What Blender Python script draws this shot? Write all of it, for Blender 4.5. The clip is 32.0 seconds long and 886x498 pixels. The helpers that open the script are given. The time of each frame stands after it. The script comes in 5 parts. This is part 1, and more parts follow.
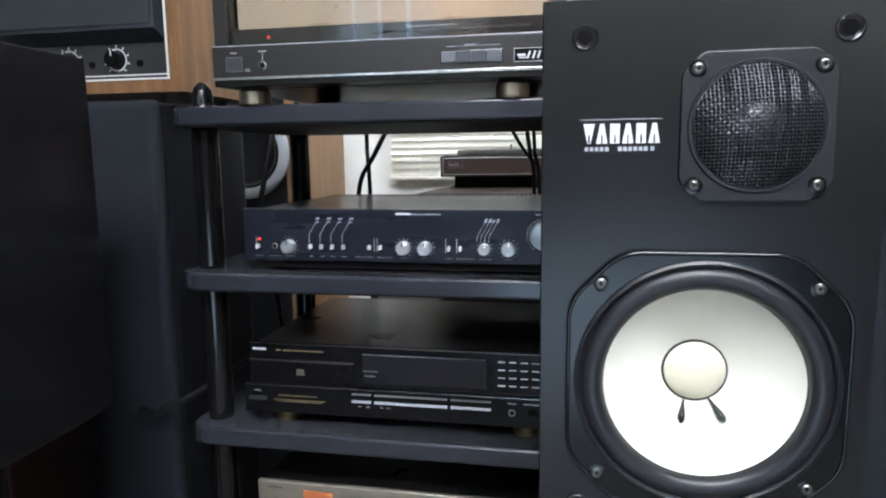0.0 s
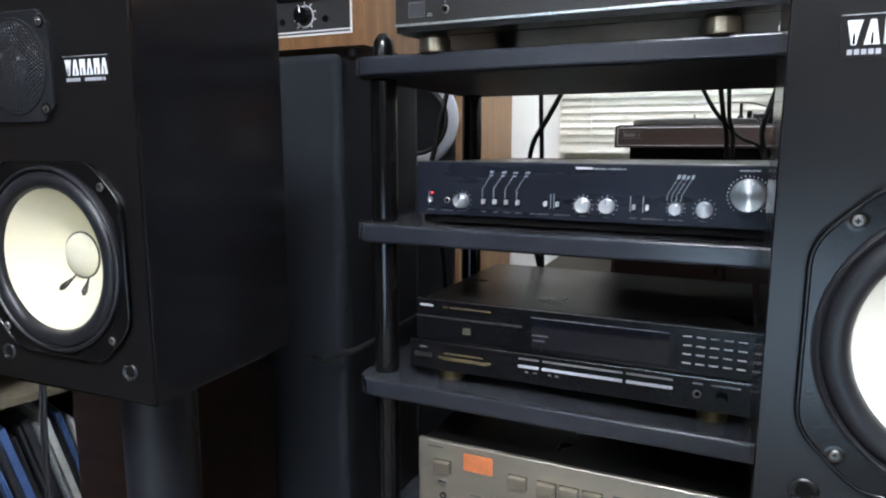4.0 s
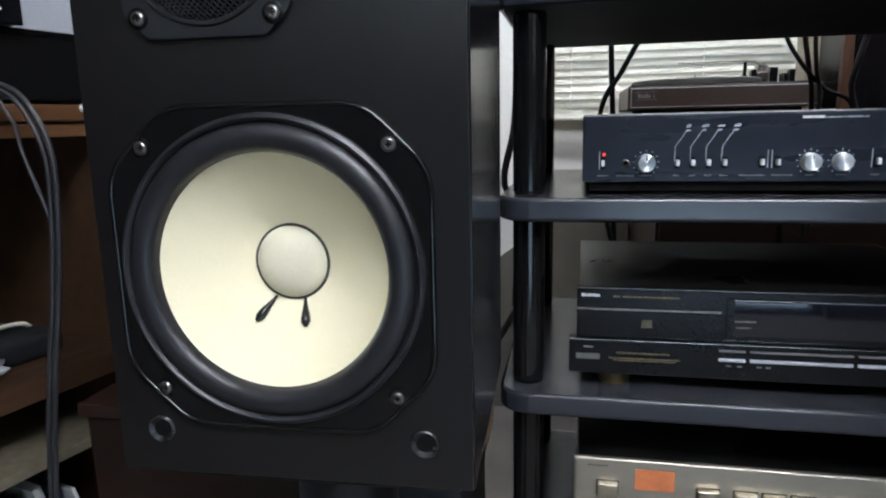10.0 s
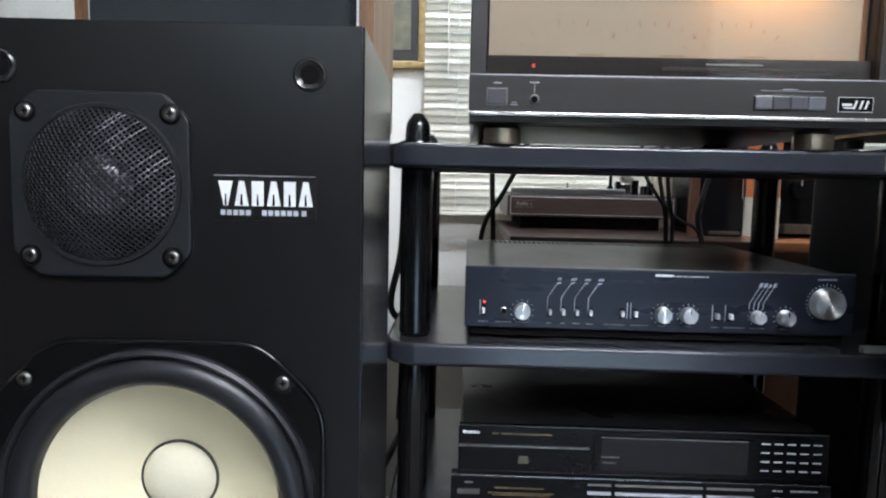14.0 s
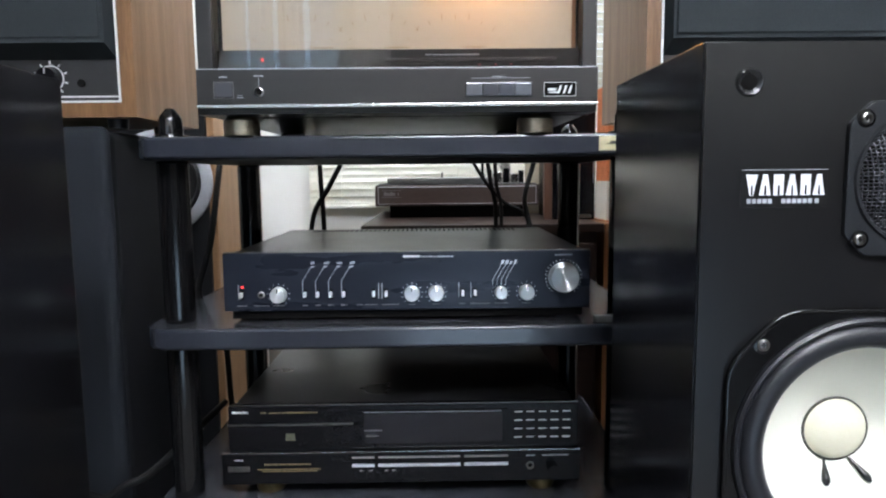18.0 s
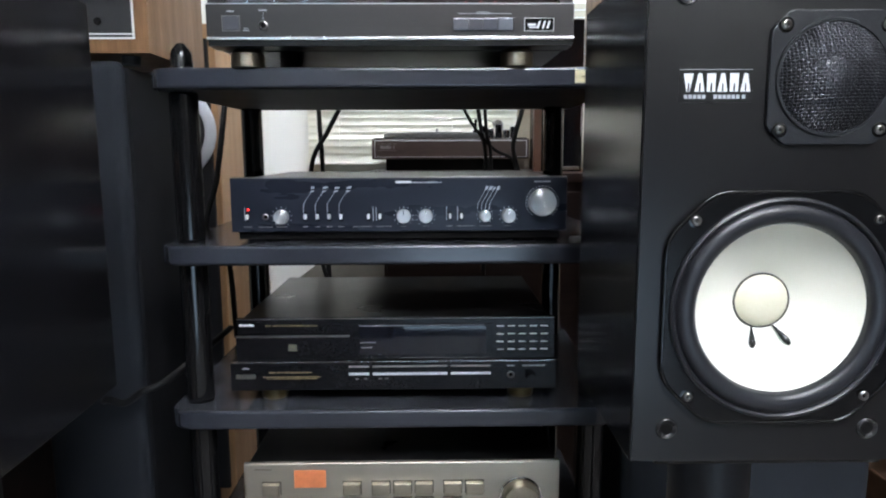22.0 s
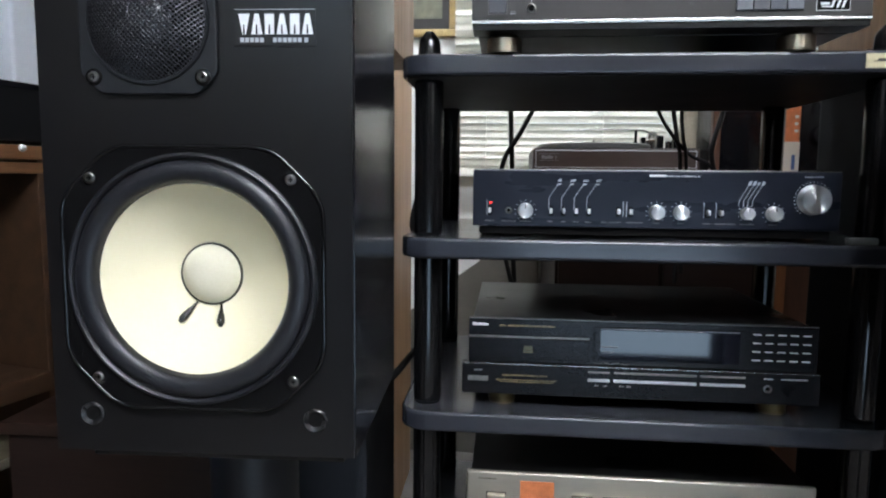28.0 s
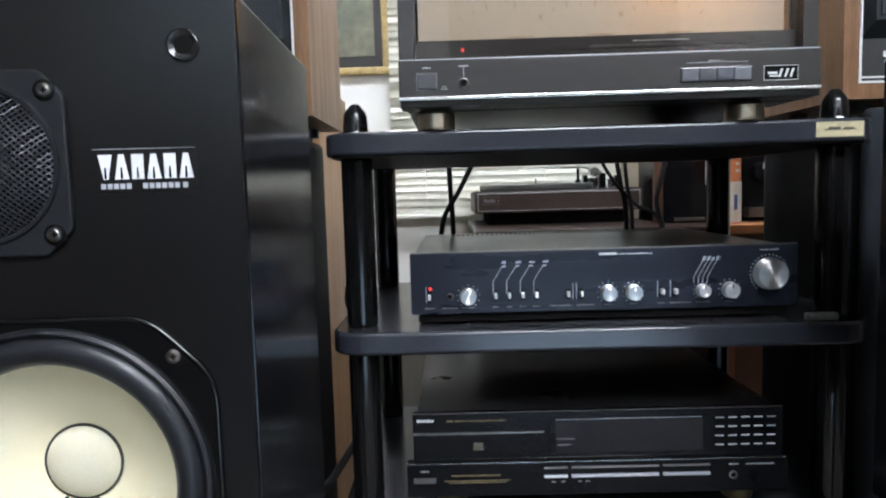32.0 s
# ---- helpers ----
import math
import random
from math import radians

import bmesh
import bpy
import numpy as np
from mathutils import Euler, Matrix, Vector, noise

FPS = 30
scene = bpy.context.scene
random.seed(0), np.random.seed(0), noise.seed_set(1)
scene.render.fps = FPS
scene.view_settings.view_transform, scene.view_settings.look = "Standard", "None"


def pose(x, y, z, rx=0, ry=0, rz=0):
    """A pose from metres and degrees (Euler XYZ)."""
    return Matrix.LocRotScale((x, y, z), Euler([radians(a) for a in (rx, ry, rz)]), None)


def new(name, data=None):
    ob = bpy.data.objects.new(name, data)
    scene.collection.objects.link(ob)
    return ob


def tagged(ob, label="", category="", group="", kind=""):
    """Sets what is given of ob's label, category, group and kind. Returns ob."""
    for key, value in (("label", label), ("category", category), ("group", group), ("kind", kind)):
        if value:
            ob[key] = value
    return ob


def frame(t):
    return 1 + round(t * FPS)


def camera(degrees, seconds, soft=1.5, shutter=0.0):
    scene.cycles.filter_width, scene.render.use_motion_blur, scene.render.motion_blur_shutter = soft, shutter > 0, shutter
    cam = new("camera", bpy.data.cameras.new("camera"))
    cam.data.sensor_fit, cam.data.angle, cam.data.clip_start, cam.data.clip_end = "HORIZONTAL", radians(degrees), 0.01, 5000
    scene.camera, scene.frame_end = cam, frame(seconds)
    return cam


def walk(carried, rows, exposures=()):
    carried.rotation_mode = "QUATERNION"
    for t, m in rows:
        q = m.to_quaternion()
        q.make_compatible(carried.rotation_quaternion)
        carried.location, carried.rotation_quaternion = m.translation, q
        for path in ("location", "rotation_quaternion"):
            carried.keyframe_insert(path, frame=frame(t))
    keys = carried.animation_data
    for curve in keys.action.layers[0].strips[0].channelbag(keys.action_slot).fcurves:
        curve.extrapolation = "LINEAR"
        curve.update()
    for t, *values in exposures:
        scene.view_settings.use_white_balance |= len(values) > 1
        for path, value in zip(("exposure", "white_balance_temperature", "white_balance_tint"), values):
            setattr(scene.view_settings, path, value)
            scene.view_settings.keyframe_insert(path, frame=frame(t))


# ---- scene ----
cam = camera(67.90, 32.0, soft=2.1)
# seconds, eye x, y, z, then pitch, roll and yaw in degrees
ROWS = [
    (0.0, 0.1638, 0.2521, 0.9766, -8.08, -0.69, 10.96),
    (0.5, 0.1908, 0.2534, 0.9800, -8.19, -0.90, 12.62),
    (1.0, 0.2138, 0.2546, 0.9794, -8.11, -0.76, 14.01),
    (1.5, 0.2389, 0.2540, 0.9765, -7.89, -0.82, 16.06),
    (2.0, 0.2430, 0.2512, 0.9743, -7.68, -0.42, 19.22),
    (2.5, 0.2361, 0.2554, 0.9697, -7.75, -0.37, 22.72),
    (3.0, 0.2060, 0.2634, 0.9652, -8.33, -0.23, 24.75),
    (3.5, 0.1672, 0.2740, 0.9478, -8.86, -0.01, 25.03),
    (5.5, 0.0136, 0.3030, 0.9077, -9.14, -0.45, 21.53),
    (6.0, -0.0195, 0.3038, 0.9086, -8.91, -0.72, 21.14),
    (6.5, -0.0529, 0.3098, 0.9133, -8.64, -0.26, 20.76),
    (7.0, -0.0912, 0.3159, 0.9113, -8.82, -0.23, 19.96),
    (7.5, -0.1330, 0.3236, 0.9004, -8.98, -0.78, 18.64),
    (8.0, -0.1645, 0.3272, 0.8969, -9.56, -1.24, 17.22),
    (8.5, -0.1997, 0.3356, 0.8908, -10.31, -1.58, 15.54),
    (9.0, -0.2279, 0.3448, 0.8923, -10.70, -1.79, 14.29),
    (9.5, -0.2562, 0.3486, 0.8963, -10.72, -1.68, 13.00),
    (10.0, -0.2822, 0.3521, 0.9042, -10.91, -1.23, 11.56),
    (10.5, -0.3090, 0.3485, 0.9137, -10.60, -0.91, 9.64),
    (11.0, -0.3319, 0.3503, 0.9259, -9.90, -0.39, 7.10),
    (11.5, -0.3473, 0.3552, 0.9520, -8.97, 0.52, 4.88),
    (12.0, -0.3498, 0.3567, 0.9749, -7.63, 0.69, 3.53),
    (12.5, -0.3468, 0.3589, 0.9937, -6.44, 0.57, 2.39),
    (13.0, -0.3367, 0.3564, 1.0075, -5.90, 0.39, 1.45),
    (13.5, -0.3159, 0.3461, 1.0037, -5.59, 0.92, 1.59),
    (14.0, -0.2827, 0.3368, 1.0035, -5.91, 1.24, 1.50),
    (14.5, -0.2559, 0.3247, 1.0081, -6.37, 0.50, 2.15),
    (16.5, -0.1075, 0.2996, 1.0009, -7.29, -1.31, 3.15),
    (17.0, -0.0802, 0.2987, 0.9962, -6.88, -0.79, 2.01),
    (17.5, -0.0495, 0.3011, 0.9971, -6.59, -0.44, 0.55),
    (18.0, -0.0215, 0.3016, 0.9975, -6.37, -0.57, -0.68),
    (18.5, 0.0062, 0.3017, 0.9962, -6.26, -0.87, -1.59),
    (19.0, 0.0290, 0.3042, 0.9899, -6.27, -0.80, -2.13),
    (19.5, 0.0406, 0.2986, 0.9766, -6.33, -0.59, -2.61),
    (20.0, 0.0482, 0.2848, 0.9618, -6.96, -0.37, -2.87),
    (20.5, 0.0417, 0.2690, 0.9594, -7.41, -0.07, -2.85),
    (21.0, 0.0308, 0.2561, 0.9515, -7.89, -0.01, -2.35),
    (21.5, 0.0144, 0.2336, 0.9448, -7.96, 0.10, -2.06),
    (22.0, -0.0107, 0.2203, 0.9404, -8.39, -0.24, -0.81),
    (22.5, -0.0326, 0.2072, 0.9329, -8.75, 0.09, 0.72),
    (23.0, -0.0464, 0.2002, 0.9315, -9.19, -0.25, 2.19),
    (23.5, -0.0623, 0.1904, 0.9285, -9.38, -0.36, 3.67),
    (24.0, -0.0829, 0.1822, 0.9267, -9.12, -0.52, 4.79),
    (24.5, -0.1040, 0.1775, 0.9212, -8.85, -0.83, 5.84),
    (25.0, -0.1240, 0.1711, 0.9134, -8.74, -0.82, 6.83),
    (25.5, -0.1440, 0.1729, 0.9068, -8.07, -0.63, 7.38),
    (27.5, -0.2111, 0.2286, 0.8965, -6.12, 0.14, 6.54),
    (28.0, -0.2333, 0.2521, 0.8955, -6.09, 0.56, 5.50),
    (28.5, -0.2479, 0.2717, 0.8964, -5.77, 0.19, 5.01),
    (29.0, -0.2608, 0.2907, 0.9014, -5.43, 0.36, 4.52),
    (29.5, -0.2778, 0.3019, 0.9141, -4.94, 0.53, 4.29),
    (30.0, -0.2894, 0.3186, 0.9227, -4.63, 0.18, 3.46),
    (30.5, -0.2924, 0.3349, 0.9389, -4.45, -0.56, 2.64),
    (31.0, -0.2815, 0.3383, 0.9588, -4.35, -1.10, 1.97),
    (31.5, -0.2586, 0.3377, 0.9697, -4.44, -1.31, 1.27),
    (32.0, -0.2255, 0.3357, 0.9766, -4.91, -1.64, 0.91),
]
walk(cam, [(t, pose(x, y, z, 90 + pitch, 0, yaw) @ pose(0, 0, 0, 0, 0, roll)) for t, x, y, z, pitch, roll, yaw in ROWS],
     exposures=((0.0, -0.1), (3.0, -0.06), (6.0, -0.03), (8.0, -0.08), (9.0, -0.16), (10.0, -0.44), (12.0, -0.55), (13.0, -0.45), (14.0, -0.33), (17.0, -0.15), (19.0, -0.18), (21.0, -0.27), (22.0, -0.14), (23.0, -0.03), (24.0, 0.0), (28.0, -0.27), (30.0, -0.45), (31.0, -0.48), (32.0, -0.26)))

# ---- light ----
world = bpy.data.worlds.new("world")
scene.world = world
world.use_nodes = True
world.node_tree.nodes["Background"].inputs["Color"].default_value = (0.72, 0.84, 1.0, 1)
world.node_tree.nodes["Background"].inputs["Strength"].default_value = 0.12


# ---- materials ----
def surface(name, base, rough=0.5, metal=0.0, vary=0.12, scale=6.0, fine=180.0, bump=0.05, stretch=(1, 1, 1), coat=0.0, dust=0.0, second=None, spec=0.5):
    """A procedural surface with slow stains and a fine grain."""
    m = bpy.data.materials.new(name)
    m.use_nodes = True
    nt = m.node_tree
    bsdf = nt.nodes["Principled BSDF"]
    co = nt.nodes.new("ShaderNodeTexCoord")
    mp = nt.nodes.new("ShaderNodeMapping")
    mp.inputs["Scale"].default_value = stretch
    nt.links.new(co.outputs["Object"], mp.inputs["Vector"])
    slow = nt.nodes.new("ShaderNodeTexNoise")
    slow.inputs["Scale"].default_value, slow.inputs["Detail"].default_value = scale, 5
    quick = nt.nodes.new("ShaderNodeTexNoise")
    quick.inputs["Scale"].default_value, quick.inputs["Detail"].default_value = fine, 3
    for n in (slow, quick):
        nt.links.new(mp.outputs["Vector"], n.inputs["Vector"])
    ramp = nt.nodes.new("ShaderNodeMapRange")
    ramp.inputs["From Min"].default_value, ramp.inputs["From Max"].default_value = 0.3, 0.7
    nt.links.new(slow.outputs["Fac"], ramp.inputs["Value"])
    mix = nt.nodes.new("ShaderNodeMix")
    mix.data_type = "RGBA"
    other = second or tuple(c * (1 - 2 * vary) for c in base)
    mix.inputs["A"].default_value, mix.inputs["B"].default_value = (*base, 1), (*other, 1)
    nt.links.new(ramp.outputs["Result"], mix.inputs["Factor"])
    grain = nt.nodes.new("ShaderNodeMix")
    grain.data_type, grain.blend_type = "RGBA", "OVERLAY"
    grain.inputs["Factor"].default_value = min(0.5, vary * 2)
    nt.links.new(mix.outputs["Result"], grain.inputs["A"])
    nt.links.new(quick.outputs["Fac"], grain.inputs["B"])
    colour = grain.outputs["Result"]
    if dust:
        geo = nt.nodes.new("ShaderNodeNewGeometry")
        sep = nt.nodes.new("ShaderNodeSeparateXYZ")
        nt.links.new(geo.outputs["Normal"], sep.inputs["Vector"])
        up = nt.nodes.new("ShaderNodeMapRange")
        up.inputs["From Min"].default_value, up.inputs["From Max"].default_value, up.inputs["To Max"].default_value = 0.6, 1.0, dust
        nt.links.new(sep.outputs["Z"], up.inputs["Value"])
        patch = nt.nodes.new("ShaderNodeMath")
        patch.operation = "MULTIPLY"
        nt.links.new(up.outputs["Result"], patch.inputs[0])
        nt.links.new(quick.outputs["Fac"], patch.inputs[1])
        dusty = nt.nodes.new("ShaderNodeMix")
        dusty.data_type = "RGBA"
        dusty.inputs["B"].default_value = (0.42, 0.42, 0.43, 1)
        nt.links.new(patch.outputs["Value"], dusty.inputs["Factor"])
        nt.links.new(colour, dusty.inputs["A"])
        colour = dusty.outputs["Result"]
    nt.links.new(colour, bsdf.inputs["Base Color"])
    rr = nt.nodes.new("ShaderNodeMapRange")
    rr.inputs["To Min"].default_value, rr.inputs["To Max"].default_value = max(0.02, rough - 0.1 * vary * 5), min(1, rough + 0.1 * vary * 5)
    nt.links.new(slow.outputs["Fac"], rr.inputs["Value"])
    nt.links.new(rr.outputs["Result"], bsdf.inputs["Roughness"])
    bsdf.inputs["Metallic"].default_value = metal
    bsdf.inputs["Specular IOR Level"].default_value = spec
    bsdf.inputs["Coat Weight"].default_value = coat
    if bump:
        b = nt.nodes.new("ShaderNodeBump")
        b.inputs["Strength"].default_value, b.inputs["Distance"].default_value = bump, 0.001
        nt.links.new(quick.outputs["Fac"], b.inputs["Height"])
        nt.links.new(b.outputs["Normal"], bsdf.inputs["Normal"])
    return m


def glow(name, colour, strength):
    m = bpy.data.materials.new(name)
    m.use_nodes = True
    bsdf = m.node_tree.nodes["Principled BSDF"]
    bsdf.inputs["Base Color"].default_value = (*colour, 1)
    bsdf.inputs["Emission Color"].default_value = (*colour, 1)
    bsdf.inputs["Emission Strength"].default_value = strength
    return m


def clear(name, tint=(1, 1, 1), rough=0.02):
    """Thin glass: see-through, with a mirror's gloss at the surface."""
    m = bpy.data.materials.new(name)
    m.use_nodes = True
    nt = m.node_tree
    nt.nodes.remove(nt.nodes["Principled BSDF"])
    out = nt.nodes["Material Output"]
    see, shine, mix, fres = (nt.nodes.new(k) for k in ("ShaderNodeBsdfTransparent", "ShaderNodeBsdfGlossy", "ShaderNodeMixShader", "ShaderNodeFresnel"))
    see.inputs["Color"].default_value = (*tint, 1)
    shine.inputs["Roughness"].default_value = rough
    fres.inputs["IOR"].default_value = 1.5
    nt.links.new(fres.outputs["Fac"], mix.inputs["Fac"])
    nt.links.new(see.outputs["BSDF"], mix.inputs[1])
    nt.links.new(shine.outputs["BSDF"], mix.inputs[2])
    nt.links.new(mix.outputs["Shader"], out.inputs["Surface"])
    return m


BLACK_VENEER = surface("black ash veneer", (0.0058, 0.0055, 0.0063), 0.29, vary=0.07, scale=5, fine=110, bump=0.012, stretch=(9, 9, 0.6), second=(0.0068, 0.0062, 0.0064), spec=0.5)
BLACK_SIDE = surface("black ash side veneer", (0.0076, 0.0078, 0.0098), 0.17, vary=0.03, scale=5, fine=110, bump=0.003, stretch=(9, 9, 0.6), second=(0.0078, 0.0074, 0.0082), spec=0.3)
BLACK_CAST = surface("black painted casting", (0.005, 0.005, 0.0055), 0.18, vary=0.1, scale=30, fine=500, bump=0.06, spec=0.4)
PEG_GLOSS = surface("polished black plastic", (0.005, 0.005, 0.0055), 0.1, vary=0.06, scale=30, bump=0, spec=0.55)
SOCKET = surface("dark grey moulded socket", (0.018, 0.018, 0.019), 0.22, vary=0.06, scale=30, bump=0, spec=0.55)
RUBBER = surface("black rubber roll", (0.014, 0.0145, 0.018), 0.4, vary=0.12, scale=20, fine=300, bump=0.03)
TW_PLATE = surface("dark grey tweeter plate", (0.013, 0.014, 0.0165), 0.42, vary=0.1, scale=15, fine=600, bump=0.15, spec=0.4)
CONE = surface("cream paper cone", (0.85, 0.835, 0.73), 0.85, vary=0.03, scale=9, fine=420, bump=0.12, second=(0.82, 0.80, 0.69), spec=0.2)
AGED_CONE = surface("yellowed paper cone", (0.87, 0.81, 0.59), 0.85, vary=0.03, scale=9, fine=420, bump=0.12, second=(0.84, 0.77, 0.53), spec=0.2)
CAP = surface("cream dust cap", (0.72, 0.68, 0.53), 0.85, vary=0.04, scale=9, fine=500, bump=0.15, spec=0.2)
DARK_RING = surface("dark glue ring", (0.05, 0.045, 0.035), 0.5, vary=0.1)
LEAD = surface("black tar lead", (0.012, 0.012, 0.012), 0.25, vary=0.1)
MESH = surface("black wire mesh", (0.062, 0.062, 0.070), 0.42, metal=0.75, vary=0.08)
DOME = surface("grey soft dome", (0.045, 0.045, 0.052), 0.2, vary=0.1, spec=1.0)
VOID = surface("black cavity", (0.0075, 0.0072, 0.0072), 0.9, vary=0.05, bump=0, spec=0.05)
STEEL = surface("zinc screw steel", (0.33, 0.32, 0.30), 0.3, metal=1.0, vary=0.12, scale=60)
ALU = surface("turned aluminium", (0.78, 0.78, 0.76), 0.26, metal=1.0, vary=0.06, scale=50, fine=400, bump=0.05)
SPUN = surface("spun aluminium", (0.92, 0.92, 0.92), 0.42, metal=1.0, vary=0.03, scale=50, fine=400, bump=0)
tan_ = SPUN.node_tree.nodes.new("ShaderNodeTangent")
tan_.direction_type, tan_.axis = "RADIAL", "Y"
SPUN.node_tree.links.new(tan_.outputs["Tangent"], SPUN.node_tree.nodes["Principled BSDF"].inputs["Tangent"])
SPUN.node_tree.nodes["Principled BSDF"].inputs["Anisotropic"].default_value = 1.0
SPUN.node_tree.nodes["Principled BSDF"].inputs["Anisotropic Rotation"].default_value = 0.25
LEVER = surface("bright lever cap", (0.88, 0.88, 0.88), 0.32, metal=0.35, vary=0.03, bump=0)
CHROME = surface("bright trim", (0.85, 0.85, 0.86), 0.14, metal=1.0, vary=0.04)
WHITE_INK = surface("white ink", (0.82, 0.83, 0.84), 0.6, vary=0.04, bump=0)
DIM_INK = surface("worn grey ink", (0.52, 0.54, 0.58), 0.6, vary=0.1, bump=0)
FAINT_INK = surface("faded grey ink", (0.19, 0.18, 0.18), 0.6, vary=0.1, bump=0)
FOOT_METAL = surface("aged bronze foot", (0.55, 0.49, 0.38), 0.3, metal=1.0, vary=0.12, scale=50)
GOLD_INK = surface("gold ink", (0.22, 0.165, 0.075), 0.5, vary=0.12, bump=0)
OLIVE_INK = surface("dull olive ink", (0.085, 0.085, 0.055), 0.6, vary=0.1, bump=0)
BADGE_PAINT = surface("pale yellow badge", (0.60, 0.54, 0.33), 0.5, vary=0.15, scale=60)
GOLD = surface("brass plate", (0.55, 0.42, 0.2), 0.4, metal=0.6, vary=0.15, scale=60)
AMP_FRONT = surface("blue black anodised panel", (0.016, 0.019, 0.029), 0.28, metal=0.15, vary=0.1, scale=6, fine=500, bump=0.06, stretch=(1, 1, 6), spec=0.28)
CASE = surface("black crackle case", (0.0075, 0.0075, 0.0078), 0.3, vary=0.15, scale=8, fine=500, bump=0.12, dust=0.01, spec=0.28)
CD_FRONT = surface("black plastic panel", (0.0055, 0.0055, 0.007), 0.24, vary=0.1, scale=8, fine=400, bump=0.04, spec=0.21)
CD_WINDOW = surface("smoked display window", (0.006, 0.007, 0.012), 0.03, vary=0.05, bump=0, spec=0.7)
PA_FRONT = surface("dark bronze brushed panel", (0.047, 0.044, 0.043), 0.33, metal=0.5, vary=0.08, scale=5, fine=300, bump=0.05, stretch=(0.4, 1, 8))
PA_GLOSS = surface("glossy dark strip", (0.06, 0.056, 0.056), 0.16, metal=0.5, vary=0.06, bump=0)
CHAMPAGNE = surface("champagne brushed aluminium", (0.52, 0.475, 0.39), 0.38, metal=0.85, vary=0.05, scale=5, fine=300, bump=0.05, stretch=(0.3, 1, 8))
CHAMP_KEY = surface("champagne key", (0.46, 0.41, 0.32), 0.3, metal=0.85, vary=0.06)
ORANGE_TAG = surface("orange price sticker", (0.72, 0.22, 0.08), 0.7, vary=0.12, scale=60, bump=0.02)
SHELF = surface("charcoal painted board", (0.028, 0.031, 0.040), 0.21, vary=0.06, scale=10, fine=1300, bump=0.01, dust=0.08, spec=0.6)
# Darker and duller than SHELF, to put shade below the boards.
UNDERSIDE = surface("dark tone for shaded undersides", (0.014, 0.0145, 0.016), 0.6, vary=0.1, scale=10, fine=300, bump=0.05, spec=0.2)
TUBE = surface("black gloss tube", (0.0065, 0.0065, 0.007), 0.15, vary=0.15, scale=14, fine=200, bump=0.03, stretch=(1, 1, 0.3))
CLOTH = surface("blue black grille cloth", (0.018, 0.0215, 0.0275), 0.9, vary=0.14, scale=5, fine=900, bump=0.3, spec=0.3)
TOWER = surface("dull black cabinet", (0.0115, 0.012, 0.0145), 0.65, vary=0.15, scale=6, fine=300, bump=0.08, spec=0.2)
FOAM = surface("dark green grey foam", (0.042, 0.049, 0.053), 0.95, vary=0.12, scale=8, fine=700, bump=0.35, spec=0.1)
MON_BAFFLE = surface("charcoal monitor baffle", (0.022, 0.022, 0.023), 0.5, vary=0.1, fine=400)
WALNUT = surface("oiled walnut", (0.245, 0.128, 0.058), 0.42, vary=0.2, scale=6, fine=70, bump=0.08, stretch=(9, 9, 0.7), second=(0.15, 0.075, 0.032))
CHERRY = surface("red brown veneer", (0.085, 0.036, 0.02), 0.45, vary=0.15, scale=5, fine=70, bump=0.06, stretch=(8, 8, 0.7), second=(0.06, 0.026, 0.013))
HONEY = surface("orange brown veneer", (0.26, 0.105, 0.04), 0.42, vary=0.15, scale=5, fine=70, bump=0.06, stretch=(8, 8, 0.7), second=(0.20, 0.08, 0.03))
WALL_SHADE = surface("olive grey wall shade", (0.16, 0.15, 0.125), 0.8, vary=0.1, scale=8, fine=200)
PLINTH = surface("brown player veneer", (0.055, 0.037, 0.030), 0.4, vary=0.2, scale=5, fine=60, bump=0.05, stretch=(0.7, 8, 8), second=(0.04, 0.026, 0.021))
TEAK = surface("light brown veneer", (0.34, 0.20, 0.10), 0.45, vary=0.15, scale=5, fine=70, bump=0.06, stretch=(8, 8, 0.7), second=(0.26, 0.145, 0.07))
ROSEWOOD = surface("dark red brown wood", (0.028, 0.0145, 0.0105), 0.4, vary=0.2, scale=5, fine=60, bump=0.05, stretch=(0.7, 8, 8), second=(0.012, 0.0065, 0.005), spec=0.35)
# Bookshelf wood, its tone lowered for the shadow lying on it.
SHADED_WOOD = surface("worn brown board toned for shade", (0.062, 0.031, 0.015), 0.45, vary=0.2, scale=5, fine=60, bump=0.06, stretch=(0.7, 8, 8), second=(0.036, 0.018, 0.010))
# Lighter tone for the same shelf's lit top edge and rail.
EDGE_WOOD = surface("red brown board edge", (0.16, 0.075, 0.033), 0.4, vary=0.2, scale=5, fine=60, bump=0.05, stretch=(0.7, 8, 8), second=(0.10, 0.046, 0.02))
# Tone lowered for that shadow as well.
PALE_BOARD = surface("pale worn board edge", (0.17, 0.145, 0.10), 0.6, vary=0.2, scale=12, fine=80)
WALL = surface("off white wallpaper", (0.74, 0.75, 0.71), 0.85, vary=0.03, scale=3, fine=260, bump=0.2)
CEIL = surface("white ceiling board", (0.8, 0.8, 0.78), 0.9, vary=0.03, scale=3, fine=150, bump=0.2)
FLOOR = surface("grey brown carpet tile", (0.17, 0.155, 0.14), 0.95, vary=0.2, scale=4, fine=500, bump=0.5)
SLAT = surface("cream blind slat", (0.80, 0.79, 0.70), 0.5, vary=0.03, scale=8, fine=200, bump=0.03)
CURTAIN = surface("white curtain cloth", (0.82, 0.81, 0.76), 0.9, vary=0.03, fine=500)
sheer = CURTAIN.node_tree.nodes.new("ShaderNodeBsdfTransparent")
sheer.inputs["Color"].default_value = (0.97, 0.96, 0.92, 1)
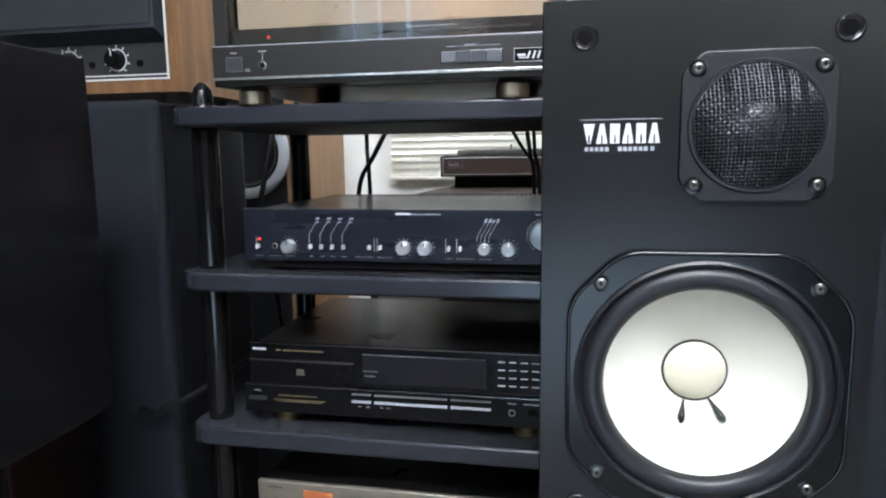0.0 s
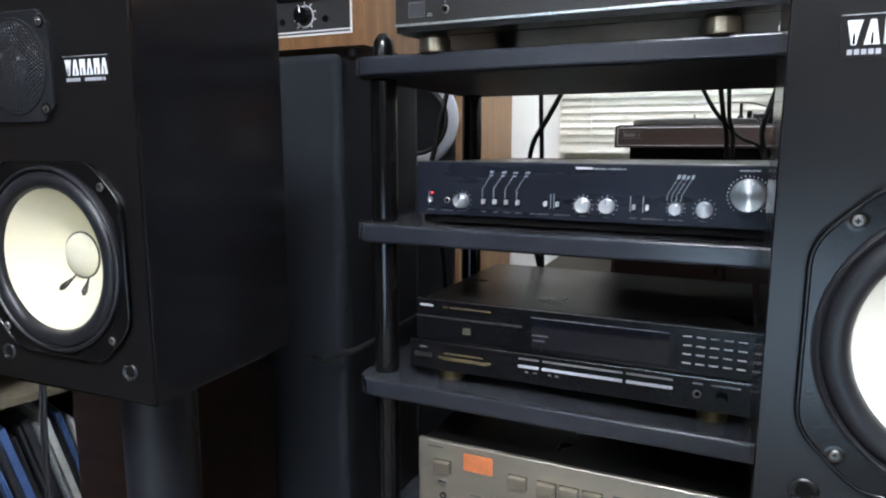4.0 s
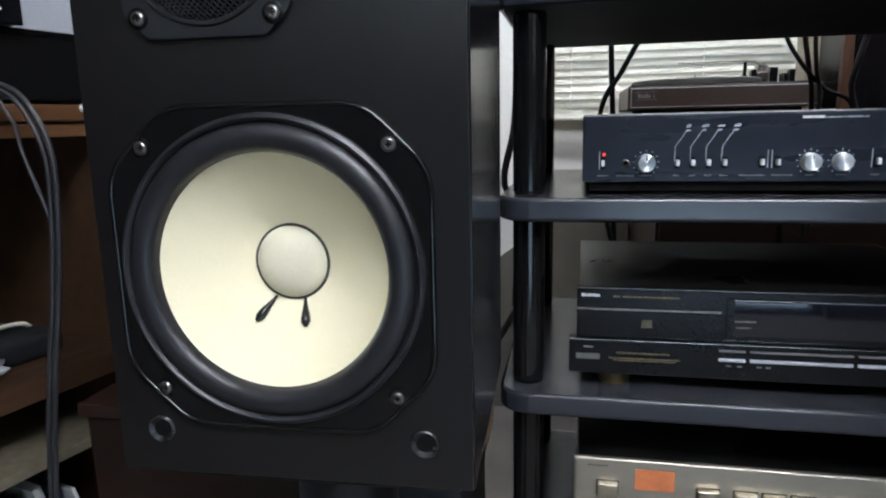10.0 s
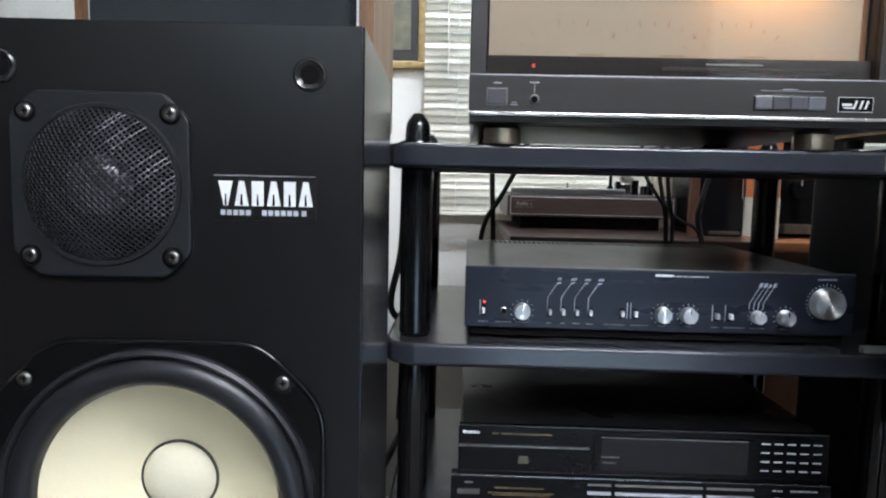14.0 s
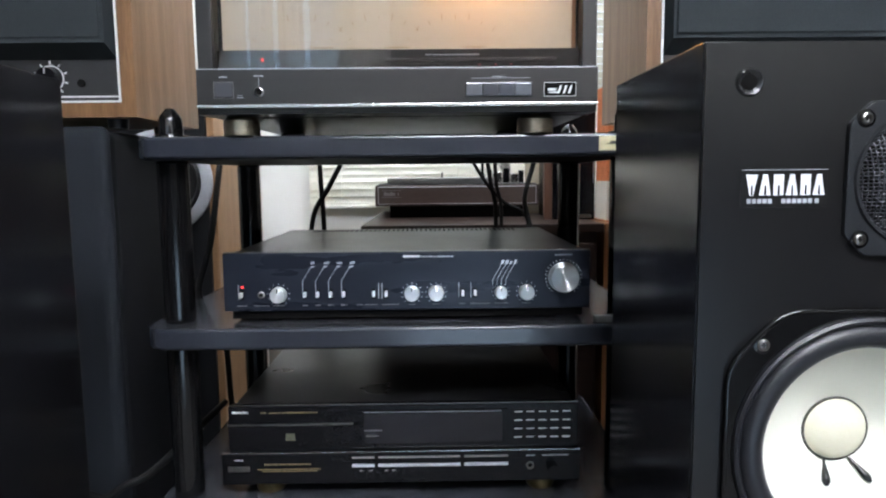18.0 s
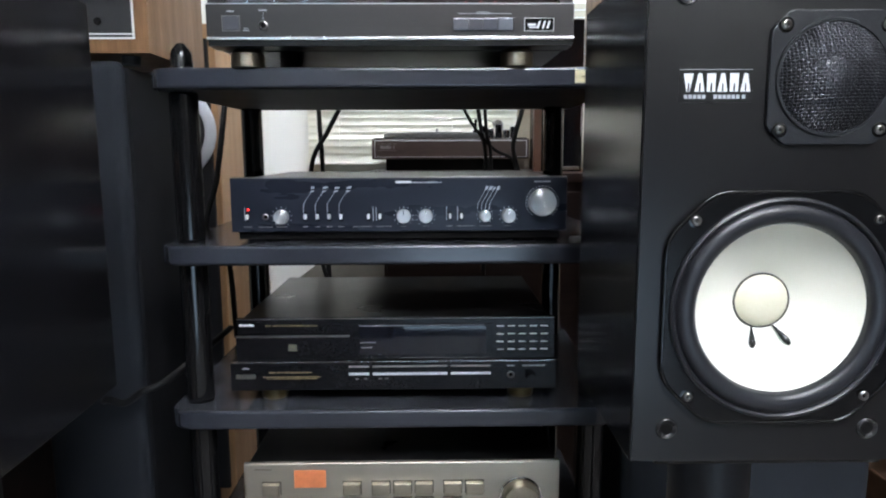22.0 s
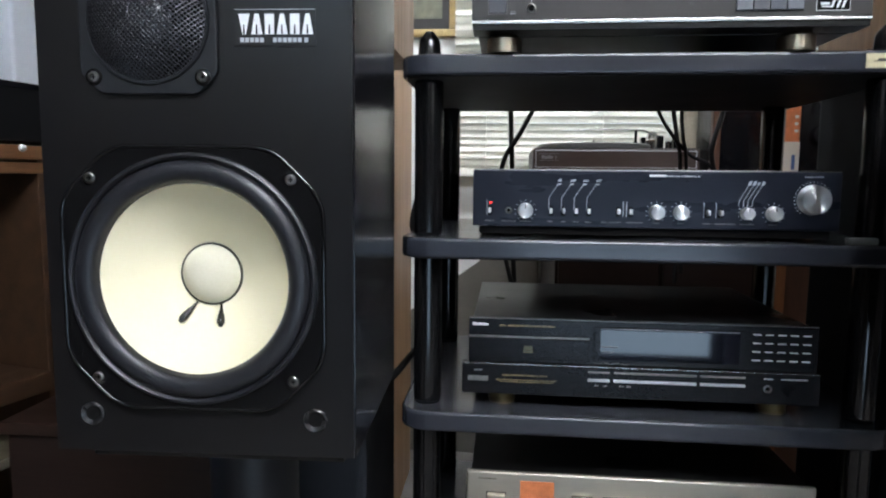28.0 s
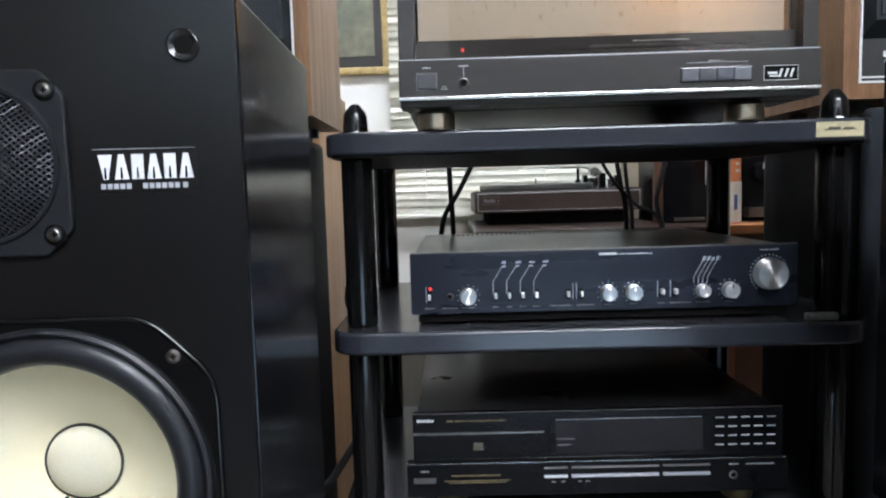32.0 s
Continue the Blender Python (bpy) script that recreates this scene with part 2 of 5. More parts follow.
weave = CURTAIN.node_tree.nodes.new("ShaderNodeMixShader")
weave.inputs["Fac"].default_value = 0.6
CURTAIN.node_tree.links.new(CURTAIN.node_tree.nodes["Principled BSDF"].outputs["BSDF"], weave.inputs[1])
CURTAIN.node_tree.links.new(sheer.outputs["BSDF"], weave.inputs[2])
CURTAIN.node_tree.links.new(weave.outputs["Shader"], CURTAIN.node_tree.nodes["Material Output"].inputs["Surface"])
CABLE = surface("black cable sheath", (0.010, 0.010, 0.0105), 0.55, vary=0.1, spec=0.25)
DARK_BRASS = surface("tarnished brass", (0.16, 0.115, 0.05), 0.45, metal=0.6, vary=0.2, scale=60)
GREY_CABLE = surface("grey cable sheath", (0.028, 0.029, 0.032), 0.4, vary=0.1)
HOSE = surface("pale grey hose", (0.30, 0.30, 0.29), 0.5, vary=0.1)
GILT = surface("gilt frame", (0.50, 0.38, 0.17), 0.4, metal=0.4, vary=0.2, scale=40)
PRINT = surface("dark green print", (0.07, 0.085, 0.06), 0.6, vary=0.45, scale=9, fine=40, bump=0, second=(0.16, 0.15, 0.10))
PRINT_EDGE = surface("black print margin", (0.015, 0.015, 0.014), 0.5, vary=0.1)
PLASTIC = surface("clouded plastic bag", (0.45, 0.48, 0.48), 0.25, vary=0.25, scale=30, fine=120, bump=0.8)
METAL_WHITE = surface("white enamel", (0.44, 0.47, 0.51), 0.4, vary=0.05)
LOCKER_DOOR = surface("white locker enamel", (0.66, 0.70, 0.76), 0.4, vary=0.05)
LOCKER_SIDE = surface("pale grey locker enamel", (0.42, 0.44, 0.41), 0.5, vary=0.05)
# Cream lowered in tone for the shade behind the record player.
CREAM_BOARD = surface("cream board toned for shade", (0.40, 0.35, 0.26), 0.8, vary=0.1, scale=12)
PAPER = surface("cream paper", (0.7, 0.67, 0.58), 0.8, vary=0.06)
DIAL = glow("lit dial card", (0.43, 0.365, 0.27), 0.12)
DIAL_INK = surface("brown dial ink", (0.30, 0.20, 0.11), 0.8, vary=0.1, bump=0)
LAMP_ORANGE = glow("dial lamp", (1.0, 0.50, 0.14), 22.0)
RED_LED = glow("red lamp", (1.0, 0.03, 0.02), 4.0)
RED_DIM = glow("dim red lamp", (0.8, 0.05, 0.03), 0.7)
TUBE_GLOW = glow("fluorescent diffuser", (0.905, 0.95, 1.04), 84.0)
PANELLING = surface("dark wall panelling", (0.032, 0.024, 0.019), 0.5, vary=0.2, scale=5, fine=80, stretch=(6, 6, 0.7))
OUTSIDE = glow("overcast daylight", (0.58, 0.78, 1.0), 4.7)
YARD = glow("dim daylight in the yard", (0.80, 0.88, 1.0), 0.9)
PLATTER = surface("grey cast platter", (0.20, 0.20, 0.19), 0.4, metal=0.5, vary=0.1, scale=30)
GLASS = clear("window glass", (0.96, 0.97, 0.97))
SMOKED = clear("smoked cover glass", (0.80, 0.77, 0.74))


def spine(name, colour):
    return surface(name, colour, 0.6, vary=0.15, scale=30, fine=200, bump=0.02)


SPINES = [spine(n, c) for n, c in (("white spine", (0.7, 0.7, 0.66)), ("blue spine", (0.07, 0.13, 0.30)), ("grey spine", (0.35, 0.37, 0.38)), ("black spine", (0.03, 0.03, 0.035)),
                                  ("yellow spine", (0.18, 0.165, 0.03)), ("red spine", (0.32, 0.05, 0.06)), ("cream spine", (0.62, 0.56, 0.42)), ("green spine", (0.10, 0.2, 0.13)))]


# ---- builders ----
def thing(name, where, label, category, group="", kind="", turn=0.0):
    ob = new(name)
    ob.empty_display_size = 0.05
    ob.matrix_world = pose(*where, 0, 0, turn)
    return tagged(ob, label, category, group, kind)


def part(name, bm, material, parent=None, label="", smooth=True):
    """Links a bmesh as one mesh object under a thing or a part."""
    me = bpy.data.meshes.new(name)
    bm.normal_update()
    for e in bm.edges:
        if len(e.link_faces) == 2:
            a, b = (f.calc_area() for f in e.link_faces)
            turn_ = e.calc_face_angle(0)
            e.smooth = turn_ < radians(4) or (turn_ < radians(50) and max(a, b) < 5 * min(a, b))
    for f in bm.faces:
        f.smooth = smooth and any(e.smooth for e in f.edges)
    bm.to_mesh(me)
    bm.free()
    me.materials.append(material)
    ob = new(name, me)
    if parent:
        ob.parent = parent
    if label:
        ob["label"] = label
    if name in ("caption", "scale", "dial_scale", "dial_mark", "display_mark", "disc_mark", "white_bar", "maker_mark", "mesh", "badge_mark", "routing_line"):
        ob["kind"] = "stuff"
    return ob


def put(bm, verts, m):
    bmesh.ops.transform(bm, matrix=m, verts=verts)
    return bm


def box(x0, x1, y0, y1, z0, z1, bevel=0.0, steps=2, bm=None):
    bm = bm or bmesh.new()
    made = bmesh.ops.create_cube(bm, size=1)["verts"]
    put(bm, made, Matrix.LocRotScale(((x0 + x1) / 2, (y0 + y1) / 2, (z0 + z1) / 2), None, (x1 - x0, y1 - y0, z1 - z0)))
    if bevel:
        edges = list({e for v in made for e in v.link_edges})
        bmesh.ops.bevel(bm, geom=edges, offset=bevel, segments=steps, profile=0.6, affect="EDGES")
    return bm


def prism(outline, y0, y1, bevel=0.0, steps=2, bm=None):
    """An outline of (x, z), counter-clockwise as seen from the front, made solid from y0 (front) to y1."""
    bm = bm or bmesh.new()
    front = [bm.verts.new((x, y0, z)) for x, z in outline]
    back = [bm.verts.new((x, y1, z)) for x, z in outline]
    n = len(outline)
    face = bm.faces.new(front)
    bm.faces.new(back[::-1])
    for i in range(n):
        bm.faces.new((front[i], back[i], back[(i + 1) % n], front[(i + 1) % n]))
    bmesh.ops.recalc_face_normals(bm, faces=bm.faces)
    if bevel:
        bmesh.ops.bevel(bm, geom=list(face.edges), offset=bevel, segments=steps, profile=0.6, affect="EDGES")
    return bm


def slab(outline, z0, z1, bevel=0.0, steps=2):
    """An outline of (x, y) made solid from z0 to z1."""
    bm = bmesh.new()
    low = [bm.verts.new((x, y, z0)) for x, y in outline]
    top = [bm.verts.new((x, y, z1)) for x, y in outline]
    n = len(outline)
    a, b = bm.faces.new(top), bm.faces.new(low[::-1])
    for i in range(n):
        bm.faces.new((low[i], low[(i + 1) % n], top[(i + 1) % n], top[i]))
    bmesh.ops.recalc_face_normals(bm, faces=bm.faces)
    if bevel:
        bmesh.ops.bevel(bm, geom=list(a.edges) + list(b.edges), offset=bevel, segments=steps, profile=0.6, affect="EDGES")
    return bm


def chamfered(half_x, half_z, cut, cx=0.0, cz=0.0, rounds=0):
    pts = []
    for sx, sz in ((1, -1), (1, 1), (-1, 1), (-1, -1)):
        a, b = (sx * (half_x - cut), sz * half_z), (sx * half_x, sz * (half_z - cut))
        if sx * sz > 0:
            a, b = b, a
        if rounds:
            mx, mz = sx * (half_x - cut), sz * (half_z - cut)
            a0, b0 = math.atan2(a[1] - mz, a[0] - mx), math.atan2(b[1] - mz, b[0] - mx)
            if b0 < a0:
                b0 += 2 * math.pi
            pts += [(cx + mx + cut * math.cos(a0 + (b0 - a0) * k / rounds), cz + mz + cut * math.sin(a0 + (b0 - a0) * k / rounds)) for k in range(rounds + 1)]
        else:
            pts += [(cx + a[0], cz + a[1]), (cx + b[0], cz + b[1])]
    return pts


def eased(outline, r, n=5):
    """The outline with each corner rounded."""
    pts = []
    for k, p in enumerate(outline):
        q, s_ = Vector(outline[k - 1]), Vector(outline[(k + 1) % len(outline)])
        p = Vector(p)
        a, b = p + (q - p).normalized() * min(r, (q - p).length * 0.48), p + (s_ - p).normalized() * min(r, (s_ - p).length * 0.48)
        pts += [tuple(a * (1 - t) ** 2 + p * 2 * t * (1 - t) + b * t * t) for t in (j / n for j in range(n + 1))]
    return pts


def sheet(x0, x1, y0, y1, z0, z1, front=-1):
    """A pane that is open at its far side, so that a look through it crosses one surface only."""
    bm = box(x0, x1, y0, y1, z0, z1)
    bmesh.ops.delete(bm, geom=[f for f in bm.faces if f.normal.y * front < -0.5], context="FACES_ONLY")
    return bm


def holed(outline, cx, cz, r, y0, y1, n=72):
    """A flat board with the outline of (x, z) and a round hole through it."""
    bm = bmesh.new()
    angles = sorted({round(2 * math.pi * k / n - math.pi, 6) for k in range(n)} | {round(math.atan2(z - cz, x - cx), 6) for x, z in outline})

    def rim(a):
        best = None
        for (ax, az), (bx, bz) in zip(outline, outline[1:] + outline[:1]):
            dx, dz, ex, ez = math.cos(a), math.sin(a), bx - ax, bz - az
            det = ex * dz - ez * dx
            if abs(det) < 1e-12:
                continue
            t = (ex * (az - cz) - ez * (ax - cx)) / det
            s = (dx * (az - cz) - dz * (ax - cx)) / det
            if t > 0 and -1e-6 <= s <= 1 + 1e-6 and (best is None or t < best):
                best = t
        return cx + best * math.cos(a), cz + best * math.sin(a)

    loops = [[], [], [], []]
    for a in angles:
        ox, oz = rim(a)
        ix, iz = cx + r * math.cos(a), cz + r * math.sin(a)
        for loop, v in zip(loops, ((ix, y1, iz), (ix, y0, iz), (ox, y0, oz), (ox, y1, oz))):
            loop.append(bm.verts.new(v))
    m = len(angles)
    for p, q in zip(loops, loops[1:] + loops[:1]):
        for k in range(m):
            bm.faces.new((p[k], p[(k + 1) % m], q[(k + 1) % m], q[k]))
    bmesh.ops.recalc_face_normals(bm, faces=bm.faces)
    return bm


def lathe(profile, n=48, cx=0.0, cz=0.0, cy=0.0, axis="y", bm=None):
    """Turns a profile of (radius, along) about an axis."""
    bm = bm or bmesh.new()
    rings = []
    for r, a in profile:
        if r < 1e-6:
            ring = [bm.verts.new((cx, cy + a, cz) if axis == "y" else (cx, cy, cz + a))]
        else:
            ring = [bm.verts.new((cx + r * math.cos(t), cy + a, cz + r * math.sin(t)) if axis == "y" else (cx + r * math.cos(t), cy + r * math.sin(t), cz + a))
                    for t in (2 * math.pi * k / n for k in range(n))]
        rings.append(ring)
    for a, b in zip(rings, rings[1:]):
        for k in range(max(len(a), len(b))):
            k2 = (k + 1) % max(len(a), len(b))
            f = [a[k % len(a)], a[k2 % len(a)], b[k2 % len(b)], b[k % len(b)]]
            f = [v for i, v in enumerate(f) if v not in f[:i]]
            if len(f) > 2:
                bm.faces.new(f)
    bmesh.ops.recalc_face_normals(bm, faces=bm.faces)
    return bm


def rod(points, radius, n=8, closed_ends=True, bm=None):
    """A round bar along points."""
    bm = bm or bmesh.new()
    pts = [Vector(p) for p in points]
    rings, up = [], None
    for i, p in enumerate(pts):
        d = (pts[min(i + 1, len(pts) - 1)] - pts[max(i - 1, 0)]).normalized()
        if up is None:
            up = d.orthogonal().normalized()
        up = (up - d * up.dot(d)).normalized()
        side = d.cross(up)
        r = radius[i] if isinstance(radius, (list, tuple)) else radius
        rings.append([bm.verts.new(p + r * (math.cos(2 * math.pi * k / n) * up + math.sin(2 * math.pi * k / n) * side)) for k in range(n)])
    for a, b in zip(rings, rings[1:]):
        for k in range(n):
            bm.faces.new((a[k], a[(k + 1) % n], b[(k + 1) % n], b[k]))
    if closed_ends:
        bm.faces.new(rings[0][::-1])
        bm.faces.new(rings[-1])
    bmesh.ops.recalc_face_normals(bm, faces=bm.faces)
    return bm


def curve(points, steps=8):
    """A smooth line through points."""
    p = [Vector(q) for q in points]
    p = [2 * p[0] - p[1], *p, 2 * p[-1] - p[-2]]
    out = []
    for a, b, c, d in zip(p, p[1:], p[2:], p[3:]):
        for k in range(steps):
            t = k / steps
            out.append(0.5 * (2 * b + (c - a) * t + (2 * a - 5 * b + 4 * c - d) * t * t + (3 * b - a - 3 * c + d) * t ** 3))
    return out + [p[-2]]


def bars(rows, depth=0.0004, y=0.0, slant=0.0, bm=None):
    """Thin proud bars: rows of x0, x1, z0, z1."""
    bm = bm or bmesh.new()
    for x0, x1, z0, z1 in rows:
        prism([(x0, z0), (x1, z0), (x1 + slant, z1), (x0 + slant, z1)], y - depth, y, bm=bm)
    return bm


def words(x0, x1, z0, z1, seed, gap=0.25, size=None):
    """Small bars where a line of tiny print stands."""
    rnd, out, x, h = random.Random(seed), [], x0, z1 - z0
    while x < x1:
        w = min(x1 - x, h * rnd.uniform(0.45, 0.8))
        out.append((x, x + w, z0, z1 - (h * 0.25 if rnd.random() < 0.5 else 0)))
        x += w + h * (gap if rnd.random() < 0.8 else 0.7)
    return out


def screw(parent, x, z, y, r=0.0045):
    s = part("screw", lathe([(r, 0.001), (r * 0.95, -0.0012), (r * 0.7, -0.002), (r * 0.55, -0.002), (r * 0.45, -0.001), (0, -0.0008)], 20, x, z, y), STEEL, parent)
    cross = box(x - r * 0.42, x + r * 0.42, y - 0.0013, y - 0.0009, z - r * 0.1, z + r * 0.1)
    part("slot", box(x - r * 0.1, x + r * 0.1, y - 0.0013, y - 0.0009, z - r * 0.42, z + r * 0.42, bm=cross), VOID, s)
    part("washer", lathe([(r * 1.45, 0.001), (r * 1.45, -0.0004), (r, -0.0006), (r, 0.0005)], 20, x, z, y), BLACK_CAST, s)
    return s


def knob(parent, x, z, y, r, depth, material=ALU, mark=None, name="knob"):
    k = part(name, lathe([(r * 1.06, 0), (r * 1.04, -depth * 0.25), (r, -depth * 0.35), (r * 0.97, -depth * 0.94), (r * 0.93, -depth), (r * 0.915, -depth), (r * 0.12, -depth), (0, -depth)], 32, x, z, y), material, parent)
    if mark:
        part("pointer", bars([(x - r * 0.06, x + r * 0.06, z + r * 0.35, z + r * 0.92)], 0.0006, y - depth), mark, k)
    return k


def dial_ticks(x, z, y, r0, r1, n, width, first=-140, last=140):
    bm = bmesh.new()
    for k in range(n):
        a = radians(first + (last - first) * k / (n - 1))
        u, v = Vector((math.sin(a), 0, math.cos(a))), Vector((math.cos(a), 0, -math.sin(a))) * width / 2
        c = Vector((x, y, z))
        f = [bm.verts.new(c + p + Vector((0, -0.0004, 0))) for p in (u * r0 - v, u * r0 + v, u * r1 + v, u * r1 - v)]
        bm.faces.new(f)
    bmesh.ops.recalc_face_normals(bm, faces=bm.faces)
    bmesh.ops.solidify(bm, geom=bm.faces[:], thickness=0.0003)
    return bm


# ---- room ----
X0, X1, Y0, Y1, TOP = -1.66, 1.9, -1.31, 2.36, 2.45
part_floor = tagged(part("floor", box(X0 - 0.1, X1 + 0.1, Y0 - 0.1, Y1 + 0.1, -0.1, 0), FLOOR), "grey-brown carpeted shop floor", "floor", kind="structure")
tagged(part("ceiling", box(X0 - 0.1, X1 + 0.1, Y0 - 0.1, Y1 + 0.1, TOP, TOP + 0.1), CEIL), "white ceiling boards", "ceiling", kind="structure")
tagged(part("wall_west", box(X0 - 0.1, X0, Y0, Y1, 0, TOP), PANELLING), "dark panelled side wall", "wall", kind="structure")
tagged(part("wall_east", box(X1, X1 + 0.1, Y0, Y1, 0, TOP), PANELLING), "dark panelled side wall", "wall", kind="structure")
WX0, WX1, WZ0, WZ1 = -0.36, 1.1, 0.96, 2.0
wall = box(X0, WX0, Y1, Y1 + 0.12, 0, TOP)
for b in ((WX1, X1, Y1, Y1 + 0.12, 0, TOP), (WX0, WX1, Y1, Y1 + 0.12, 0, WZ0), (WX0, WX1, Y1, Y1 + 0.12, WZ1, TOP)):
    box(*b, bm=wall)
tagged(part("wall_north", wall, WALL), "off-white wall with a window behind a blind", "wall", kind="structure")
DX0, DX1, DZ1 = -0.22, 0.83, 2.05
DADO = 1.22
wall = box(X0, DX0, Y0 - 0.12, Y0, 0, DADO)
box(DX1, X1, Y0 - 0.12, Y0, 0, DADO, bm=wall)
south = tagged(part("wall_south", wall, PANELLING), "dark wainscot under a pale wall, with a wide glazed door", "wall", kind="structure")
VX0, VX1, VZ0, VZ1 = -1.0, -0.42, 1.42, 2.0
wall = box(X0, VX0, Y0 - 0.12, Y0, DADO, TOP)
for b in ((VX0, VX1, Y0 - 0.12, Y0, DADO, VZ0), (VX0, VX1, Y0 - 0.12, Y0, VZ1, TOP), (VX1, DX0, Y0 - 0.12, Y0, DADO, TOP), (DX0, DX1, Y0 - 0.12, Y0, DZ1, TOP), (DX1, X1, Y0 - 0.12, Y0, DADO, TOP)):
    box(*b, bm=wall)
part("upper_wall", wall, WALL, south, "off-white papered upper wall")


def window(name, x0, x1, z0, z1, y, label):
    w = thing(name, (0, y, 0), label, "window", kind="structure")
    f = box(x0, x1, 0, 0.05, z0, z0 + 0.04)
    for b in ((x0, x1, 0, 0.05, z1 - 0.04, z1), (x0, x0 + 0.04, 0, 0.05, z0 + 0.04, z1 - 0.04), (x1 - 0.04, x1, 0, 0.05, z0 + 0.04, z1 - 0.04), ((x0 + x1) / 2 - 0.02, (x0 + x1) / 2 + 0.02, 0, 0.05, z0 + 0.04, z1 - 0.04)):
        box(*b, bm=f)
    part("window_frame", f, METAL_WHITE, w)
    for a, b in ((x0 + 0.04, (x0 + x1) / 2 - 0.02), ((x0 + x1) / 2 + 0.02, x1 - 0.04)):
        p = part("pane", sheet(a, b, 0.022, 0.027, z0 + 0.04, z1 - 0.04, 1 if y < 0 else -1), GLASS, w)
        p.visible_shadow = False
    return w


window("window_1", WX0, WX1, WZ0, WZ1, Y1 + 0.05, "white framed window behind a cream blind")
window("window_2", VX0, VX1, VZ0, VZ1, Y0 - 0.08, "white framed window behind a thin curtain")
drape = thing("curtain", (0, Y0 + 0.035, 0), "thin white curtain in loose folds over a high window", "curtain")
part("rail", rod([(VX0 - 0.06, 0, VZ1 + 0.05), (VX1 + 0.06, 0, VZ1 + 0.05)], 0.008, 10), METAL_WHITE, drape)
for n, (c0, c1) in enumerate(((VX0 - 0.05, -0.86), (-0.845, -0.735), (-0.715, -0.60), (-0.575, VX1 + 0.05))):
    cloth = bmesh.new()
    rows_ = []
    for k in range(25):
        q = k / 24
        x, y = c0 + (c1 - c0) * q, 0.014 * math.sin(q * 19 + n) + 0.004 * math.sin(q * 47)
        rows_.append([cloth.verts.new((x, y, VZ0 - 0.08)), cloth.verts.new((x, y * 0.7, VZ1 + 0.045))])
    for p, q in zip(rows_, rows_[1:]):
        cloth.faces.new((p[0], q[0], q[1], p[1]))
    bmesh.ops.solidify(cloth, geom=cloth.faces[:], thickness=0.0012)
    part("cloth", cloth, CURTAIN, drape, "folded white cloth")
door = thing("door_1", (0, Y0 - 0.09, 0), "unseen shop door, blanked off above and glazed below", "door", kind="structure")
fr = box(DX0, DX1, 0, 0.05, 0.0, 0.03)
for b in ((DX0, DX1, 0, 0.05, DZ1 - 0.06, DZ1), (DX0, DX0 + 0.05, 0, 0.05, 0.03, DZ1 - 0.06), (DX1 - 0.05, DX1, 0, 0.05, 0.03, DZ1 - 0.06), (DX0 + 0.05, DX1 - 0.05, 0, 0.05, 0.62, 0.70)):
    box(*b, bm=fr)
part("door_frame", fr, TUBE, door)
for a, b in ((DX0 + 0.05, DX1 - 0.05),):
    # Added out of view to keep daylight off the upper speaker fronts.
    part("upper_panel", box(a, b, 0.012, 0.034, 0.70, DZ1 - 0.06), PANELLING, door, "dark unseen panel that blocks the upper daylight")
    for c, d in ((0.03, 0.62),):
        part("pane", sheet(a, b, 0.022, 0.027, c, d, 1), GLASS, door).visible_shadow = False
tagged(part("backdrop", box(-3.5, 3.5, Y0 - 0.9, Y0 - 0.88, -0.5, 3.0), OUTSIDE), "pale overcast daylight outside the shop", "backdrop", kind="structure")
tagged(part("backdrop", box(-3.5, 3.5, Y1 + 0.9, Y1 + 0.92, 0, 3.0), YARD), "pale overcast daylight outside the window", "backdrop", kind="structure")

# ceiling lights
for lx, ly in ((0.38, -0.85), (0.38, -0.45), (0.0, 1.55)):
    lamp = thing("ceiling_light", (lx, ly, TOP), "white fluorescent ceiling light with a milky diffuser", "ceiling light", "ceiling lights")
    part("housing", box(-0.62, 0.62, -0.1, 0.1, -0.05, 0, 0.008), METAL_WHITE, lamp)
    part("diffuser", box(-0.56, 0.56, -0.085, 0.085, -0.075, -0.05, 0.006), TUBE_GLOW, lamp, "lit milky diffuser")
    for dx in (-0.59, 0.59):
        part("end_cap", box(dx - 0.025, dx + 0.025, -0.09, 0.09, -0.08, -0.05, 0.003), METAL_WHITE, lamp)

# blind
blind = thing("venetian_blind", (0, Y1 - 0.05, 0), "cream slatted venetian blind, closed over the window", "blind")
BL0, BL1, BLZ0, BLZ1 = -0.40, 1.2, 0.915, 2.1
part("head_rail", box(BL0, BL1, -0.02, 0.02, BLZ1, BLZ1 + 0.035, 0.003), SLAT, blind)
part("bottom_rail", box(BL0, BL1, -0.012, 0.012, BLZ0 - 0.012, BLZ0, 0.004), SLAT, blind)
bm = bmesh.new()
arc = [(-0.0125 + 0.025 * k / 4, 0.0022 * (1 - (k / 2 - 1) ** 2)) for k in range(5)]
tilt = radians(62)
rows_ = []
for y, z in arc:
    yy, zz = y * math.cos(tilt) + z * math.sin(tilt), y * math.sin(tilt) * -1 + z * math.cos(tilt)
    rows_.append([bm.verts.new((BL0, -yy, zz)), bm.verts.new((BL1, -yy, zz))])
for a, b in zip(rows_, rows_[1:]):
    bm.faces.new((a[0], a[1], b[1], b[0]))
bmesh.ops.solidify(bm, geom=bm.faces[:], thickness=0.0008)
first = part("slat", bm, SLAT, blind)
count = int((BLZ1 - BLZ0 - 0.01) / 0.0215)
first.location = (0, 0, BLZ0 + 0.012)
